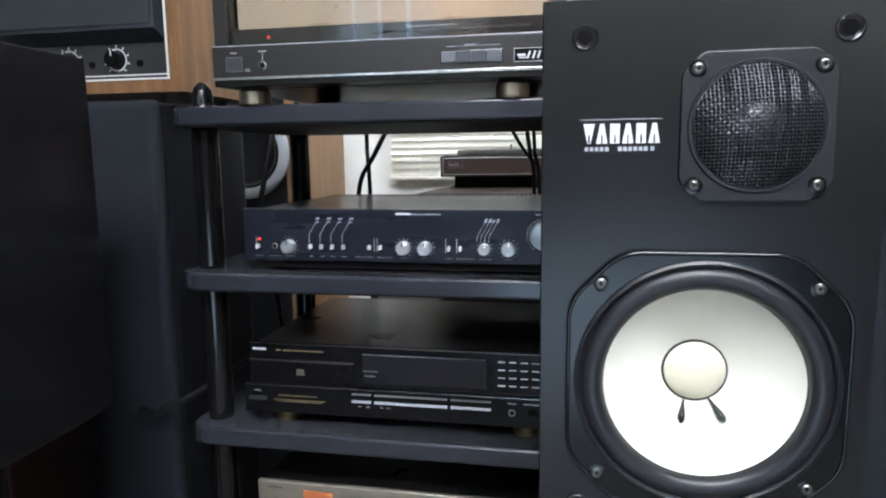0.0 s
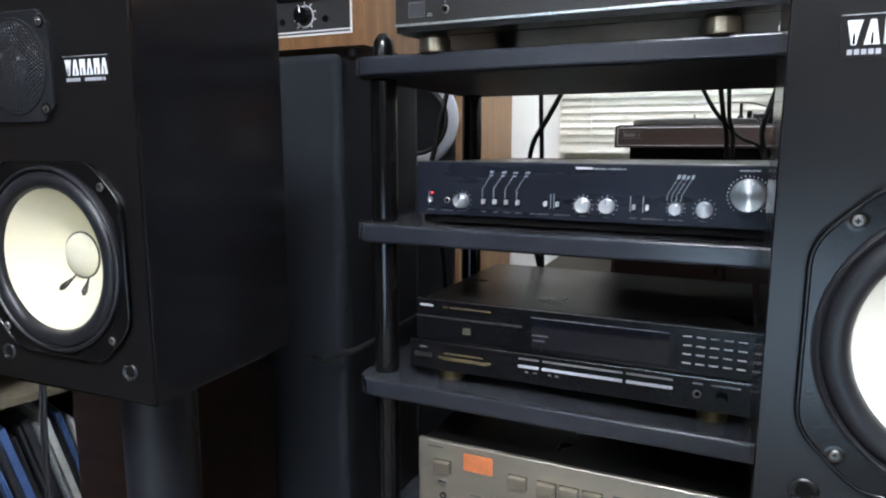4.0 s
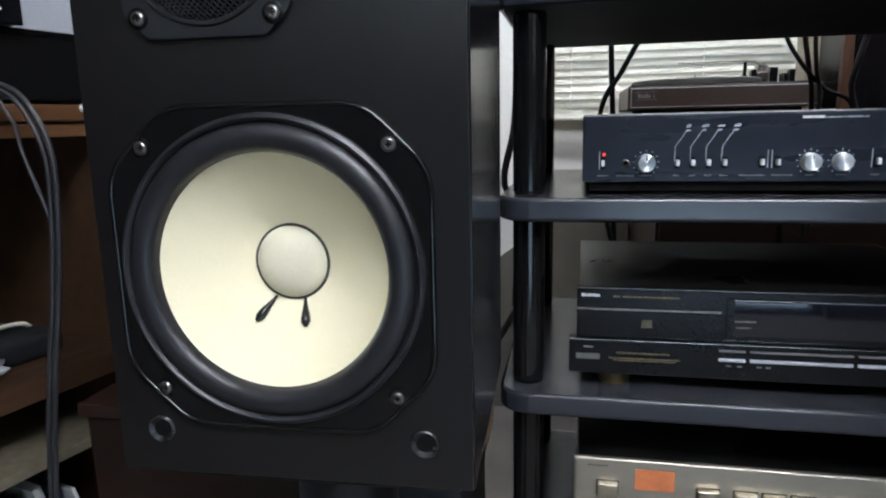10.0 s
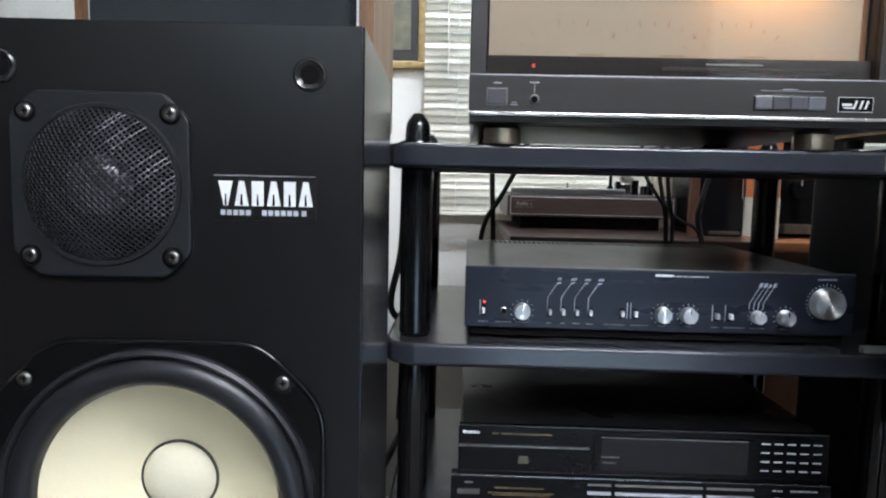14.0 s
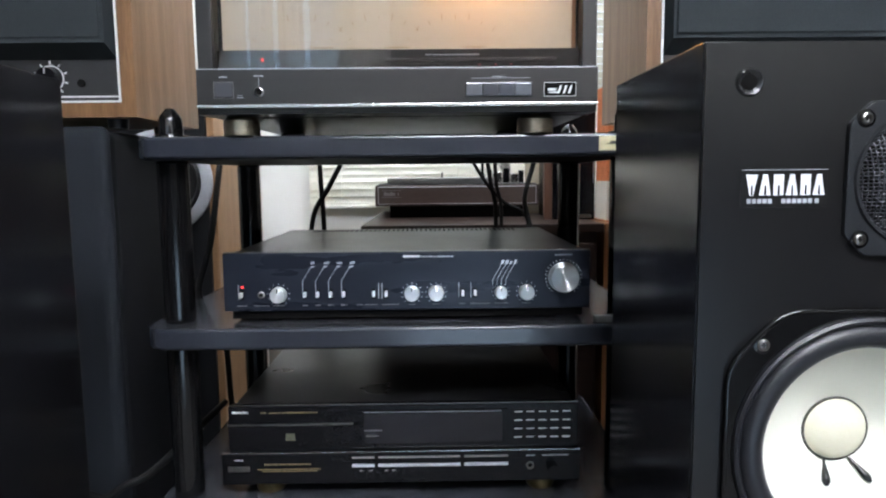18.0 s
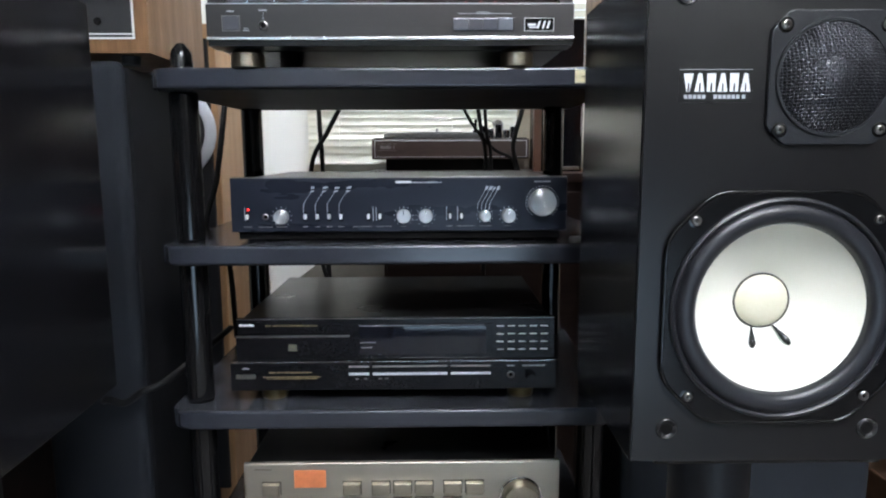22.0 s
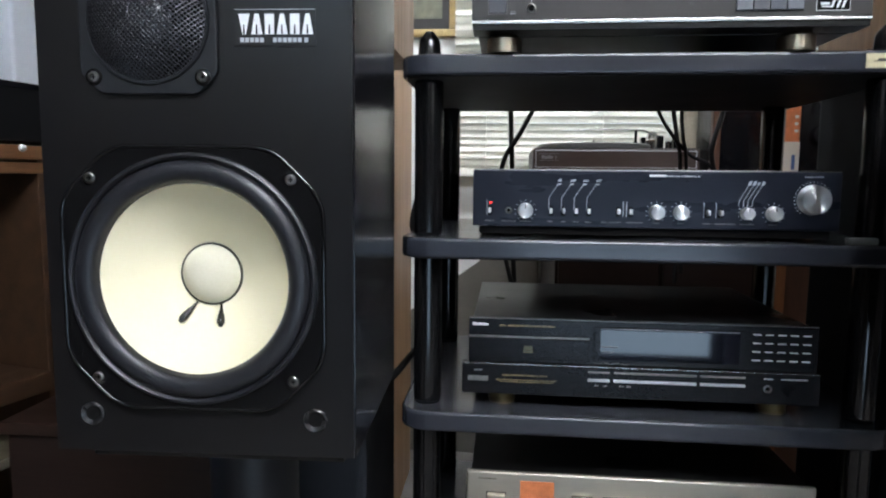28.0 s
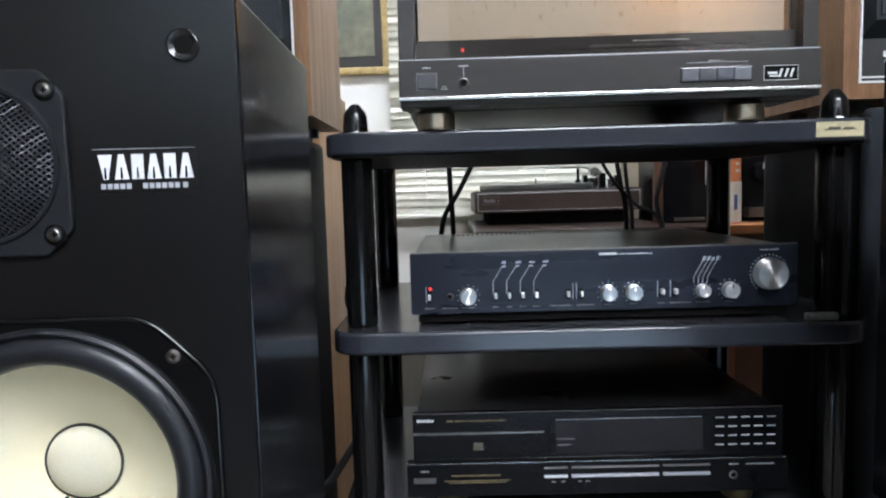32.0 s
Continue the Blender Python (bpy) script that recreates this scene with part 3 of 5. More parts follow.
for k in range(1, count):
    s = new("slat", first.data)
    s.parent, s.location = blind, (0, 0.0006 * math.sin(k * 2.3), BLZ0 + 0.012 + k * 0.0215)
    s.rotation_euler = (radians(2.5 * math.sin(k * 1.7)), 0, 0)
for x in (-0.3, 0.05, 0.6, 1.05):
    part("ladder_cord", rod([(x, -0.016, BLZ0), (x, -0.016, BLZ1)], 0.0012, 6), SLAT, blind)
part("pull_cord", rod(curve([(-0.33, -0.024, BLZ1), (-0.332, -0.026, 1.6), (-0.328, -0.024, 1.3)]), 0.002, 6), SLAT, blind)


# ---- the two near monitors on their stands ----
def near_monitor(where, turn, side, label, paper):
    """A two-way bookshelf monitor; side is 1 with the tweeter on its left, -1 mirrored. Front at y = 0, base at z = 0."""
    s = thing("bookshelf_speaker", where, label, "speaker", "pair of near-field speakers", turn=turn)
    W, H, D = 0.1075, 0.382, 0.199
    shell = box(-W, W, 0.0, D, 0, H, 0.0012)
    bmesh.ops.delete(shell, geom=[f for f in shell.faces if f.calc_center_median().y < 0.0004 and f.calc_area() > 0.01], context="FACES_ONLY")
    part("cabinet", shell, BLACK_SIDE, s)
    F = -0.0025
    wx, wz = -0.0026 * side, 0.1247
    part("baffle", holed([(-W + 0.001, 0.001), (W - 0.001, 0.001), (W - 0.001, H - 0.001), (-W + 0.001, H - 0.001)], wx, wz, 0.083, F, 0.002), BLACK_VENEER, s, "black ash front board")
    for px, pz in ((-0.0795, 0.357), (0.0795, 0.356), (-0.0795, 0.028), (0.0795, 0.0275)):
        peg = part("grille_socket", lathe([(0.0088, 0.001), (0.0088, -0.0006), (0.0083, -0.0014), (0.0075, -0.0018), (0.0066, -0.0014), (0.0047, -0.0001)], 28, px, pz, F), SOCKET, s, "black grille peg socket")
        part("socket_hole", lathe([(0.0049, -0.0003), (0, -0.0003)], 20, px, pz, F), VOID, peg)
    # tweeter
    tx, tz = -0.0285 * side, 0.2970
    tw = part("tweeter", prism(eased(chamfered(0.0465, 0.0480, 0.0135, tx, tz), 0.003), F - 0.0035, F, 0.0012), TW_PLATE, s, "dark grey tweeter plate with a domed mesh")
    part("mesh_ring", lathe([(0.0425, 0), (0.0418, -0.0016), (0.0400, -0.0016), (0.0392, 0)], 48, tx, tz, F - 0.0034), TW_PLATE, tw)
    part("dome", lathe([(0.0175, 0), (0.0165, -0.004), (0.0125, -0.0075), (0.006, -0.0092), (0, -0.0096)], 32, tx, tz, F - 0.0034), DOME, tw, "soft grey dome")
    part("throat", lathe([(0.039, -0.0004), (0.0175, -0.0008)], 40, tx, tz, F - 0.0034), VOID, tw)
    bm = bmesh.new()
    R, rise = 0.0398, 0.0150
    ball = (R * R + rise * rise) / (2 * rise)

    def lift(r):
        return -(math.sqrt(max(ball * ball - r * r, 0)) - (ball - rise))

    pitch, first = 0.0023, 2 if side < 0 else 42
    for lean in (0, 1):
        q = radians(first + 90 * lean)
        d, n_ = Vector((math.cos(q), math.sin(q))), Vector((-math.sin(q), math.cos(q)))
        for k in range(-17, 18):
            c = (k + 0.5) * pitch
            if abs(c) > R * 0.98:
                continue
            half = math.sqrt(R * R - c * c)
            line_ = []
            steps = max(6, int(half / 0.0007))
            for j in range(steps + 1):
                along = -half + 2 * half * j / steps
                w = n_ * c + d * along
                over = math.cos(math.pi * (along / pitch + k)) * (1 if lean else -1)
                line_.append((tx + w.x, F - 0.0036 + lift(w.length) - 0.0004 * over, tz + w.y))
            rod(line_, 0.00046, 5, False, bm)
    part("mesh", bm, MESH, tw, "domed black wire mesh")
    for sx, sz in ((-1, -1), (1, -1), (-1, 1), (1, 1)):
        screw(tw, tx + sx * 0.0370, tz + sz * 0.0372, F - 0.0035, 0.0039)
    # woofer
    wf = part("woofer", holed(eased(chamfered(0.0905, 0.0905, 0.0350, wx, wz), 0.014), wx, wz, 0.083, F - 0.0042, F), BLACK_CAST, s, "black square woofer frame with cut corners")
    out, inn = eased(chamfered(0.0910, 0.0910, 0.0352, wx, wz), 0.014), eased(chamfered(0.0888, 0.0888, 0.0343, wx, wz), 0.014)
    part("frame_edge", rod([((x + p) / 2, F - 0.0036, (z + q) / 2) for (x, z), (p, q) in zip(inn + inn[:2], out + out[:2])], 0.0016, 10, False), PEG_GLOSS, wf, "rounded glossy frame edge")
    y = F - 0.0042
    part("gasket", lathe([(0.0862, 0.001), (0.0858, -0.003), (0.0838, -0.0042), (0.0818, -0.003), (0.0812, 0.0005)], 72, wx, wz, y), RUBBER, wf)
    roll = [(0.0815 - 0.0152 * (1 - math.cos(math.pi * k / 12)) / 2, -0.0062 * math.sin(math.pi * k / 12)) for k in range(13)]
    part("surround", lathe([(0.0822, 0.0015)] + roll + [(0.0655, 0.002)], 72, wx, wz, y), RUBBER, wf, "black rubber half-roll surround")
    prof = [(0.0668, 0.0005), (0.0645, 0.0026), (0.055, 0.0105), (0.042, 0.0205), (0.030, 0.0285), (0.0218, 0.0335)]
    part("cone", lathe(prof, 72, wx, wz, y), paper, wf, "creamy white paper cone")
    part("cap_ring", lathe([(0.0230, 0.0328), (0.0227, 0.0316), (0.0217, 0.0314), (0.0212, 0.0326)], 48, wx, wz, y), DARK_RING, wf)
    part("dust_cap", lathe([(0.0217, 0.0322), (0.020, 0.0295), (0.015, 0.0262), (0.008, 0.0242), (0, 0.0236)], 40, wx, wz, y), CAP, wf, "domed white dust cap")
    for a, b in (((-0.0105, -0.0205), (-0.0200, -0.0335)), ((0.0070, -0.0220), (0.0098, -0.0365))):
        pts = []
        for k in range(7):
            q = k / 6
            u, v = (a[0] + (b[0] - a[0]) * q) * side, a[1] + (b[1] - a[1]) * q
            r = math.hypot(u, v)
            pts.append((wx + u, y + 0.0335 - (r - 0.0218) * 0.66 - 0.0014, wz + v))
        lead = part("lead_wire", rod(pts, [0.0008, 0.0011, 0.0016, 0.0023, 0.0028, 0.0029, 0.0012], 8), LEAD, wf, "tarred black lead-out wire")
    for sx, sz in ((-1, -1), (1, -1), (-1, 1), (1, 1)):
        screw(wf, wx + sx * 0.0686, wz + sz * 0.0686, y, 0.0041)
    # maker's plate: plain white blocks and a thin line of bars
    lx, lz = (0.0318, 0.2835) if side > 0 else (-0.0795, 0.2835)
    plate = part("badge", box(lx - 0.003, lx + 0.051, F - 0.0005, F, lz - 0.0035, lz + 0.0205, 0.0002), BLACK_VENEER, s, "black badge with white blocks")
    x, zl, zh = lx, lz + 0.0042, lz + 0.0172
    for top_, low_ in ((0.0, 0.0026), (0.0024, 0.0), (0.0006, 0.0006), (0.0024, 0.0), (0.0006, 0.0006), (0.0024, 0.0)):
        part("white_block", prism([(x + low_, zl), (x + 0.0074 - low_, zl), (x + 0.0074 - top_, zh), (x + top_, zh)], F - 0.0009, F - 0.0005), WHITE_INK, plate)
        part("notch", prism([(x + 0.0031, zl + 0.0004), (x + 0.0043, zl + 0.0004), (x + 0.0040, zl + 0.0062), (x + 0.0034, zl + 0.0062)], F - 0.0012, F - 0.0009), CD_FRONT, plate)
        x += 0.0084
    small = [(lx + 0.001 + k * 0.0033, lx + 0.0034 + k * 0.0033, lz - 0.0008, lz + 0.0020) for k in (0, 1, 2, 3, 4, 6.6, 7.6, 8.6, 9.6, 10.6, 11.6, 12.9) if k < 13.5]
    part("white_bar", bars(small, 0.0004, F - 0.0005), DIM_INK, plate)
    part("badge_rim", bars([(lx - 0.0025, lx + 0.0505, lz + 0.0198, lz + 0.0201)], 0.0003, F - 0.0005), DIM_INK, plate)
    return s


def speaker_stand(where, height, turn):
    s = thing("speaker_stand", where, "black steel stand with a thick round column", "speaker stand", "pair of speaker stands", turn=turn)
    part("base_plate", box(-0.12, 0.12, -0.02, 0.24, 0, 0.012, 0.003), TUBE, s)
    part("column", lathe([(0, 0.012), (0.040, 0.012), (0.037, 0.02), (0.037, height - 0.03), (0.040, height - 0.02), (0.040, height - 0.006), (0, height - 0.006)], 40, 0, 0, 0.1, axis="z"), BLUE_STEEL, s, "dull blue-black round column")
    part("top_plate", box(-0.085, 0.098, 0.006, 0.19, height - 0.006, height, 0.001), TUBE, s)
    return s


BLUE_STEEL = surface("blue black steel", (0.011, 0.0125, 0.017), 0.45, vary=0.12, scale=8, fine=300)
LEFT, RIGHT = (-0.4421, 0.6820, 0.7005), (0.2516, 0.7129, 0.6955)
near_monitor(LEFT, 2.25, 1, "black bookshelf speaker with a white cone, tweeter offset outward", AGED_CONE)
near_monitor(RIGHT, -0.43, -1, "black bookshelf speaker with a white cone, mirrored driver layout", CONE)
speaker_stand((LEFT[0], LEFT[1], 0), LEFT[2], 2.25)
speaker_stand((RIGHT[0], RIGHT[1], 0), RIGHT[2], -0.43)

# ---- the rack ----
RXL, RXR, RYF, RYB = -0.366, 0.240, 1.052, 1.470
rack = thing("audio_rack", (0, 0, 0), "charcoal audio rack with rounded boards on black tube posts", "rack")


def board_outline():
    cx, cy = (RXL + RXR) / 2, (RYF + RYB) / 2
    return chamfered((RXR - RXL) / 2, (RYB - RYF) / 2, 0.035, cx, cy, rounds=6)


SHELVES = ((0.085, 0.111), (0.330, 0.356), (0.577, 0.602), (0.798, 0.823), (1.019, 1.044))
for z0, z1 in SHELVES:
    part("board", slab(board_outline(), z0, z1, 0.004, 3), SHELF, rack, "charcoal board with worn rounded edge")
    # Thin dark sheet that stands in for the shade under each board.
    part("underside", slab(chamfered((RXR - RXL) / 2 - 0.005, (RYB - RYF) / 2 - 0.005, 0.033, (RXL + RXR) / 2, (RYF + RYB) / 2, rounds=6), z0 - 0.0012, z0 + 0.002), UNDERSIDE, rack, "thin dark sheet shading the board's underside")
POSTS = ((-0.334, 1.098), (0.207, 1.092), (-0.336, 1.428), (0.203, 1.405))
levels = [0.0] + [z for pair in SHELVES for z in pair]
for px, py in POSTS:
    for a, b in zip(levels[0::2], levels[1::2]):
        part("post", lathe([(0.0, a), (0.0165, a), (0.0182, a + 0.004), (0.0182, b - 0.004), (0.0165, b), (0, b)], 28, px, 0, py, axis="z"), TUBE, rack, "black gloss tube post")
    top = SHELVES[-1][1]
    part("finial", lathe([(0.022, top), (0.021, top + 0.003), (0.0145, top + 0.005), (0.0135, top + 0.022), (0.0115, top + 0.027), (0.005, top + 0.035), (0, top + 0.036)], 24, px, 0, py, axis="z"), TUBE, rack, "black pointed finial")
screw_ = part("screw", lathe([(0.0034, 0), (0.003, -0.0012), (0, -0.0016)], 14, 0.1945, 0.889, POSTS[1][1] - 0.0130), CHROME, rack)
badge = part("badge", box(0.165, 0.2155, RYF - 0.0008, RYF + 0.002, 1.024, 1.040, 0.0004), BADGE_PAINT, rack, "small pale yellow maker's badge")
part("badge_mark", bars([(0.173, 0.207, 1.0310, 1.0322), (0.177, 0.190, 1.0322, 1.0345), (0.193, 0.2045, 1.0322, 1.0338)], 0.0003, RYF - 0.0008, slant=0.001), DARK_RING, badge)


# ---- amplifier with switch panel ----
def control_amplifier():
    x0, x1, z0, z1, f, back = -0.276, 0.165, 0.837, 0.9075, 1.084, 1.452
    a = thing("amplifier", (0, f, 0.823), "slim black amplifier with silver knobs and switch lines, on the rack", "amplifier")
    o = 0.823
    Z = lambda z: z - o
    part("case", box(x0 + 0.004, x1 - 0.004, 0.004, back - f, Z(z0 + 0.002), Z(z1 - 0.002), 0.0015), CASE, a, "black case with a dusty vented lid")
    panel = part("front_panel", box(x0, x1, 0, 0.006, Z(z0), Z(z1), 0.0014), AMP_FRONT, a, "blue-black anodised panel")
    # Metal strip modelled for the gleam along the panel's top edge.
    part("edge_highlight", box(x0 + 0.001, x1 - 0.001, 0.0003, 0.0035, Z(z1), Z(z1) + 0.0012, 0.0005), STEEL, panel)
    part("base", box(x0 + 0.008, x1 - 0.008, 0.006, back - f - 0.01, Z(0.827), Z(z0 + 0.002)), VOID, a)
    for fx in (x0 + 0.05, x1 - 0.05):
        for fy in (0.04, 0.31):
            part("foot", lathe([(0, 0), (0.016, 0), (0.017, 0.002), (0.017, 0.006), (0, 0.006)], 20, fx, 0, fy, axis="z"), VOID, a)
    bm = bmesh.new()
    for row in range(2):
        for k in range(44):
            box(x0 + 0.05 + k * 0.0078, x0 + 0.0535 + k * 0.0078, 0.320 + row * 0.018, 0.331 + row * 0.018, Z(z1 - 0.002), Z(z1 - 0.0016), bm=bm)
    tagged(part("vent_slot", bm, VOID, a, "rows of vent slots"), kind="stuff")
    zr = Z(0.857)
    led = part("power_lamp", lathe([(0.0014, 0), (0.0011, -0.0009), (0, -0.0012)], 14, -0.2535, Z(0.8665), 0), RED_LED, panel, "small red power lamp")
    jack = part("headphone_jack", lathe([(0.0042, 0), (0.0042, -0.002), (0.0031, -0.0026), (0.0026, -0.0012), (0.0024, 0.003)], 22, -0.231, zr, 0), STEEL, panel)
    part("jack_hole", lathe([(0.0025, -0.0003), (0, -0.0003)], 16, -0.231, zr, 0), VOID, jack)
    for lx in (-0.2545, -0.1785, -0.163, -0.1475, -0.132, -0.096, -0.081, 0.011, 0.026):
        sw = part("lever_switch", box(lx - 0.0016, lx + 0.0016, -0.008, 0, zr - 0.0028, zr + 0.0034, 0.0008, 3), LEVER, panel, "small bright lever")
        part("switch_slot", box(lx - 0.0024, lx + 0.0024, -0.0004, 0, zr - 0.006, zr + 0.006), VOID, sw)
    for lx, r in ((-0.210, 0.0092), (-0.050, 0.0088), (-0.021, 0.0088), (0.057, 0.0072), (0.088, 0.0088)):
        k = knob(panel, lx, zr, 0, r, 0.010, SPUN, TUBE)
        part("scale", dial_ticks(lx, zr, 0, r * 1.28, r * 1.5, 11, 0.0008), DIM_INK, k)
    vol = knob(panel, 0.1325, Z(0.8745), 0, 0.0174, 0.012, SPUN, None, "volume_knob")
    part("scale", dial_ticks(0.1325, Z(0.8745), 0, 0.0205, 0.0222, 25, 0.0009), WHITE_INK, vol)
    # routing lines above the levers
    for lx in (-0.1815, -0.166, -0.1505, -0.135):
        bm = bars([(lx, lx + 0.0007, zr + 0.001, Z(0.8735))])
        prism([(lx, Z(0.8735)), (lx + 0.0007, Z(0.8735)), (lx + 0.0117, Z(0.8905)), (lx + 0.011, Z(0.8905))], -0.0004, 0, bm=bm)
        bars(words(lx + 0.0105, lx + 0.0165, Z(0.8935), Z(0.8965), int(lx * -1e4)), slant=0.0012, bm=bm)
        bars([(lx + 0.0100, lx + 0.0145, Z(0.8897), Z(0.8912))], slant=0.001, bm=bm)
        part("routing_line", bm, DIM_INK, panel)
    for k in range(4):
        lx = 0.0470 + k * 0.0052
        bm = bars([(lx, lx + 0.0006, Z(0.8660), Z(0.8725))])
        prism([(lx, Z(0.8725)), (lx + 0.0006, Z(0.8725)), (lx + 0.0106, Z(0.8905)), (lx + 0.010, Z(0.8905))], -0.0004, 0, bm=bm)
        bars(words(lx + 0.0095, lx + 0.0135, Z(0.8910), Z(0.8960), k + 5), slant=0.0018, bm=bm)
        part("routing_line", bm, DIM_INK, panel)
    for lx in (-0.2585, -0.0905, -0.0865, 0.0060, 0.0205):
        part("divider", bars([(lx, lx + 0.0008, Z(0.851), Z(0.8695))]), DIM_INK, panel)
    for n, (p, q) in enumerate(((-0.2600, -0.2490), (-0.240, -0.222), (-0.217, -0.203), (-0.182, -0.176), (-0.166, -0.160), (-0.151, -0.144), (-0.136, -0.128), (-0.117, -0.092), (-0.086, -0.066), (-0.054, -0.046),
                                (-0.025, -0.017), (0.006, 0.014), (0.020, 0.044), (0.050, 0.066), (0.083, 0.093))):
        part("caption", bars(words(p, q, Z(0.8430), Z(0.8446), n)), FAINT_INK, panel)
    part("maker_mark", bars([(-0.060, -0.040, Z(0.9005), Z(0.9030))]), WHITE_INK, panel)
    part("caption", bars(words(-0.039, 0.000, Z(0.9005), Z(0.9022), 44)), DIM_INK, panel)
    part("caption", bars(words(0.122, 0.143, Z(0.9008), Z(0.9028), 45)), DIM_INK, panel)
    return a


control_amplifier()


# ---- disc player ----
def disc_player():
    f, base = 1.088, 0.602
    c = thing("disc_player", (0, f, base), "black disc player with a blue-lit window and keypad, on the rack", "disc player")
    Z = lambda z: z - base
    part("case", box(-0.274, 0.149, 0.01, 0.315, Z(0.619), Z(0.7155), 0.0015), CASE, c, "black metal case")
    panel = part("front_panel", box(-0.279, 0.1535, 0, 0.012, Z(0.660), Z(0.7175), 0.0015), CD_FRONT, c, "black upper front")
    lower = part("lower_panel", box(-0.287, 0.1555, -0.007, 0.012, Z(0.620), Z(0.6592), 0.0015), CD_FRONT, c, "black lower front")
    # Two thin strips stand in for the highlights on the panel edges.
    part("edge_highlight", box(-0.2865, 0.155, -0.0068, -0.0035, Z(0.6592), Z(0.6600), 0.0002), ALU, lower, "thin metal strip for the panel edge's highlight")
    part("edge_highlight", box(-0.2785, 0.153, 0.0003, 0.003, Z(0.7175), Z(0.7180)), STEEL, panel, "thin metal strip for the panel edge's highlight")
    tray = part("disc_tray", box(-0.2785, -0.1255, -0.0035, 0, Z(0.6665), Z(0.6925), 0.0008), CD_FRONT, panel)
    part("tray_line", box(-0.2785, -0.1255, -0.0042, -0.0005, Z(0.6935), Z(0.6955), 0.0004), STEEL, panel)
    part("disc_mark", bars([(-0.2085, -0.1965, Z(0.6745), Z(0.6775)), (-0.2080, -0.1970, Z(0.6779), Z(0.6835))], y=-0.0035), OLIVE_INK, tray)
    win = part("display_window", box(-0.1195, 0.0665, -0.0022, 0, Z(0.6630), Z(0.7105), 0.0008), CD_FRONT, panel, "smoked display window")
    pane = part("display_pane", box(-0.1115, 0.0590, -0.0026, -0.0022, Z(0.6685), Z(0.7070)), CD_WINDOW, win, "dark glass display pane")
    part("display_mark", bars(words(-0.109, -0.094, Z(0.6775), Z(0.6795), 8) + words(-0.111, -0.090, Z(0.6845), Z(0.6865), 9), 0.0002, -0.0026), FAINT_INK, pane)
    part("display_line", bars([(-0.112, 0.058, Z(0.7082), Z(0.7087))], 0.0002, -0.0022), DIM_INK, win)
    for row in range(4):
        for col in range(5):
            x, z = 0.0735 + col * 0.0149, Z(0.7070 - row * 0.0108)
            b = part("key", box(x, x + 0.0105, -0.0024, 0, z - 0.0042, z + 0.0006, 0.0005), CD_FRONT, panel)
            part("key_line", bars([(x + 0.0005, x + 0.010, z - 0.0006, z + 0.0006)], 0.0004, -0.0024), WHITE_INK, b)
    part("maker_mark", bars(words(-0.274, -0.254, Z(0.7080), Z(0.7115), 2, 0.08)), WHITE_INK, panel)
    part("caption", bars(words(-0.239, -0.232, Z(0.7078), Z(0.7098), 3) + words(-0.229, -0.169, Z(0.7078), Z(0.7098), 4)), GOLD_INK, panel)
    for a, b in ((-0.1265, -0.0995), (-0.0945, 0.0065), (0.0115, 0.0655)):
        for z, h, m in ((0.6525, 0.0018, FAINT_INK), (0.6415, 0.0032, DIM_INK)):
            part("button_bar", box(a, b, -0.010, -0.007, Z(z), Z(z + h), 0.0005), m, lower, "thin bright button bar")
    for n, x in enumerate((-0.118, -0.107, -0.087, -0.078)):
        part("caption", bars(words(x, x + 0.005, Z(0.6350), Z(0.6368), n), y=-0.007), FAINT_INK, lower)
    part("power_button", box(-0.279, -0.253, -0.010, -0.007, Z(0.6375), Z(0.6435), 0.0008), STEEL, lower)
    part("caption", bars(words(-0.271, -0.261, Z(0.6505), Z(0.6522), 31), y=-0.007), DIM_INK, lower)
    part("caption", bars(words(-0.235, -0.178, Z(0.6445), Z(0.6465), 12) + words(-0.243, -0.166, Z(0.6385), Z(0.6400), 13, 0.12) + words(-0.238, -0.170, Z(0.6362), Z(0.6374), 14, 0.12), y=-0.007), GOLD_INK, lower)
    jack = part("headphone_jack", lathe([(0.0048, 0), (0.0048, -0.0018), (0.0034, -0.0022), (0.0028, 0.002)], 22, 0.0930, Z(0.640), -0.007), STEEL, lower)
    part("jack_hole", lathe([(0.0029, -0.0002), (0, -0.0002)], 16, 0.0930, Z(0.640), -0.007), VOID, jack)
    knob(lower, 0.120, Z(0.638), -0.007, 0.0065, 0.012, CD_FRONT, None, "level_knob")
    part("caption", bars(words(0.088, 0.099, Z(0.6520), Z(0.6535), 15) + words(0.108, 0.140, Z(0.6520), Z(0.6535), 16), y=-0.007), DIM_INK, lower)
    for fx in (-0.235, 0.110):
        for fy in (0.012, 0.26):
            part("foot", lathe([(0, 0), (0.017, 0), (0.018, 0.003), (0.018, 0.012), (0.016, 0.018), (0, 0.018)], 24, fx, 0, fy + 0.012, axis="z"), DARK_BRASS if fy < 0.1 else VOID, c, "tarnished gold round foot")
    return c


disc_player()


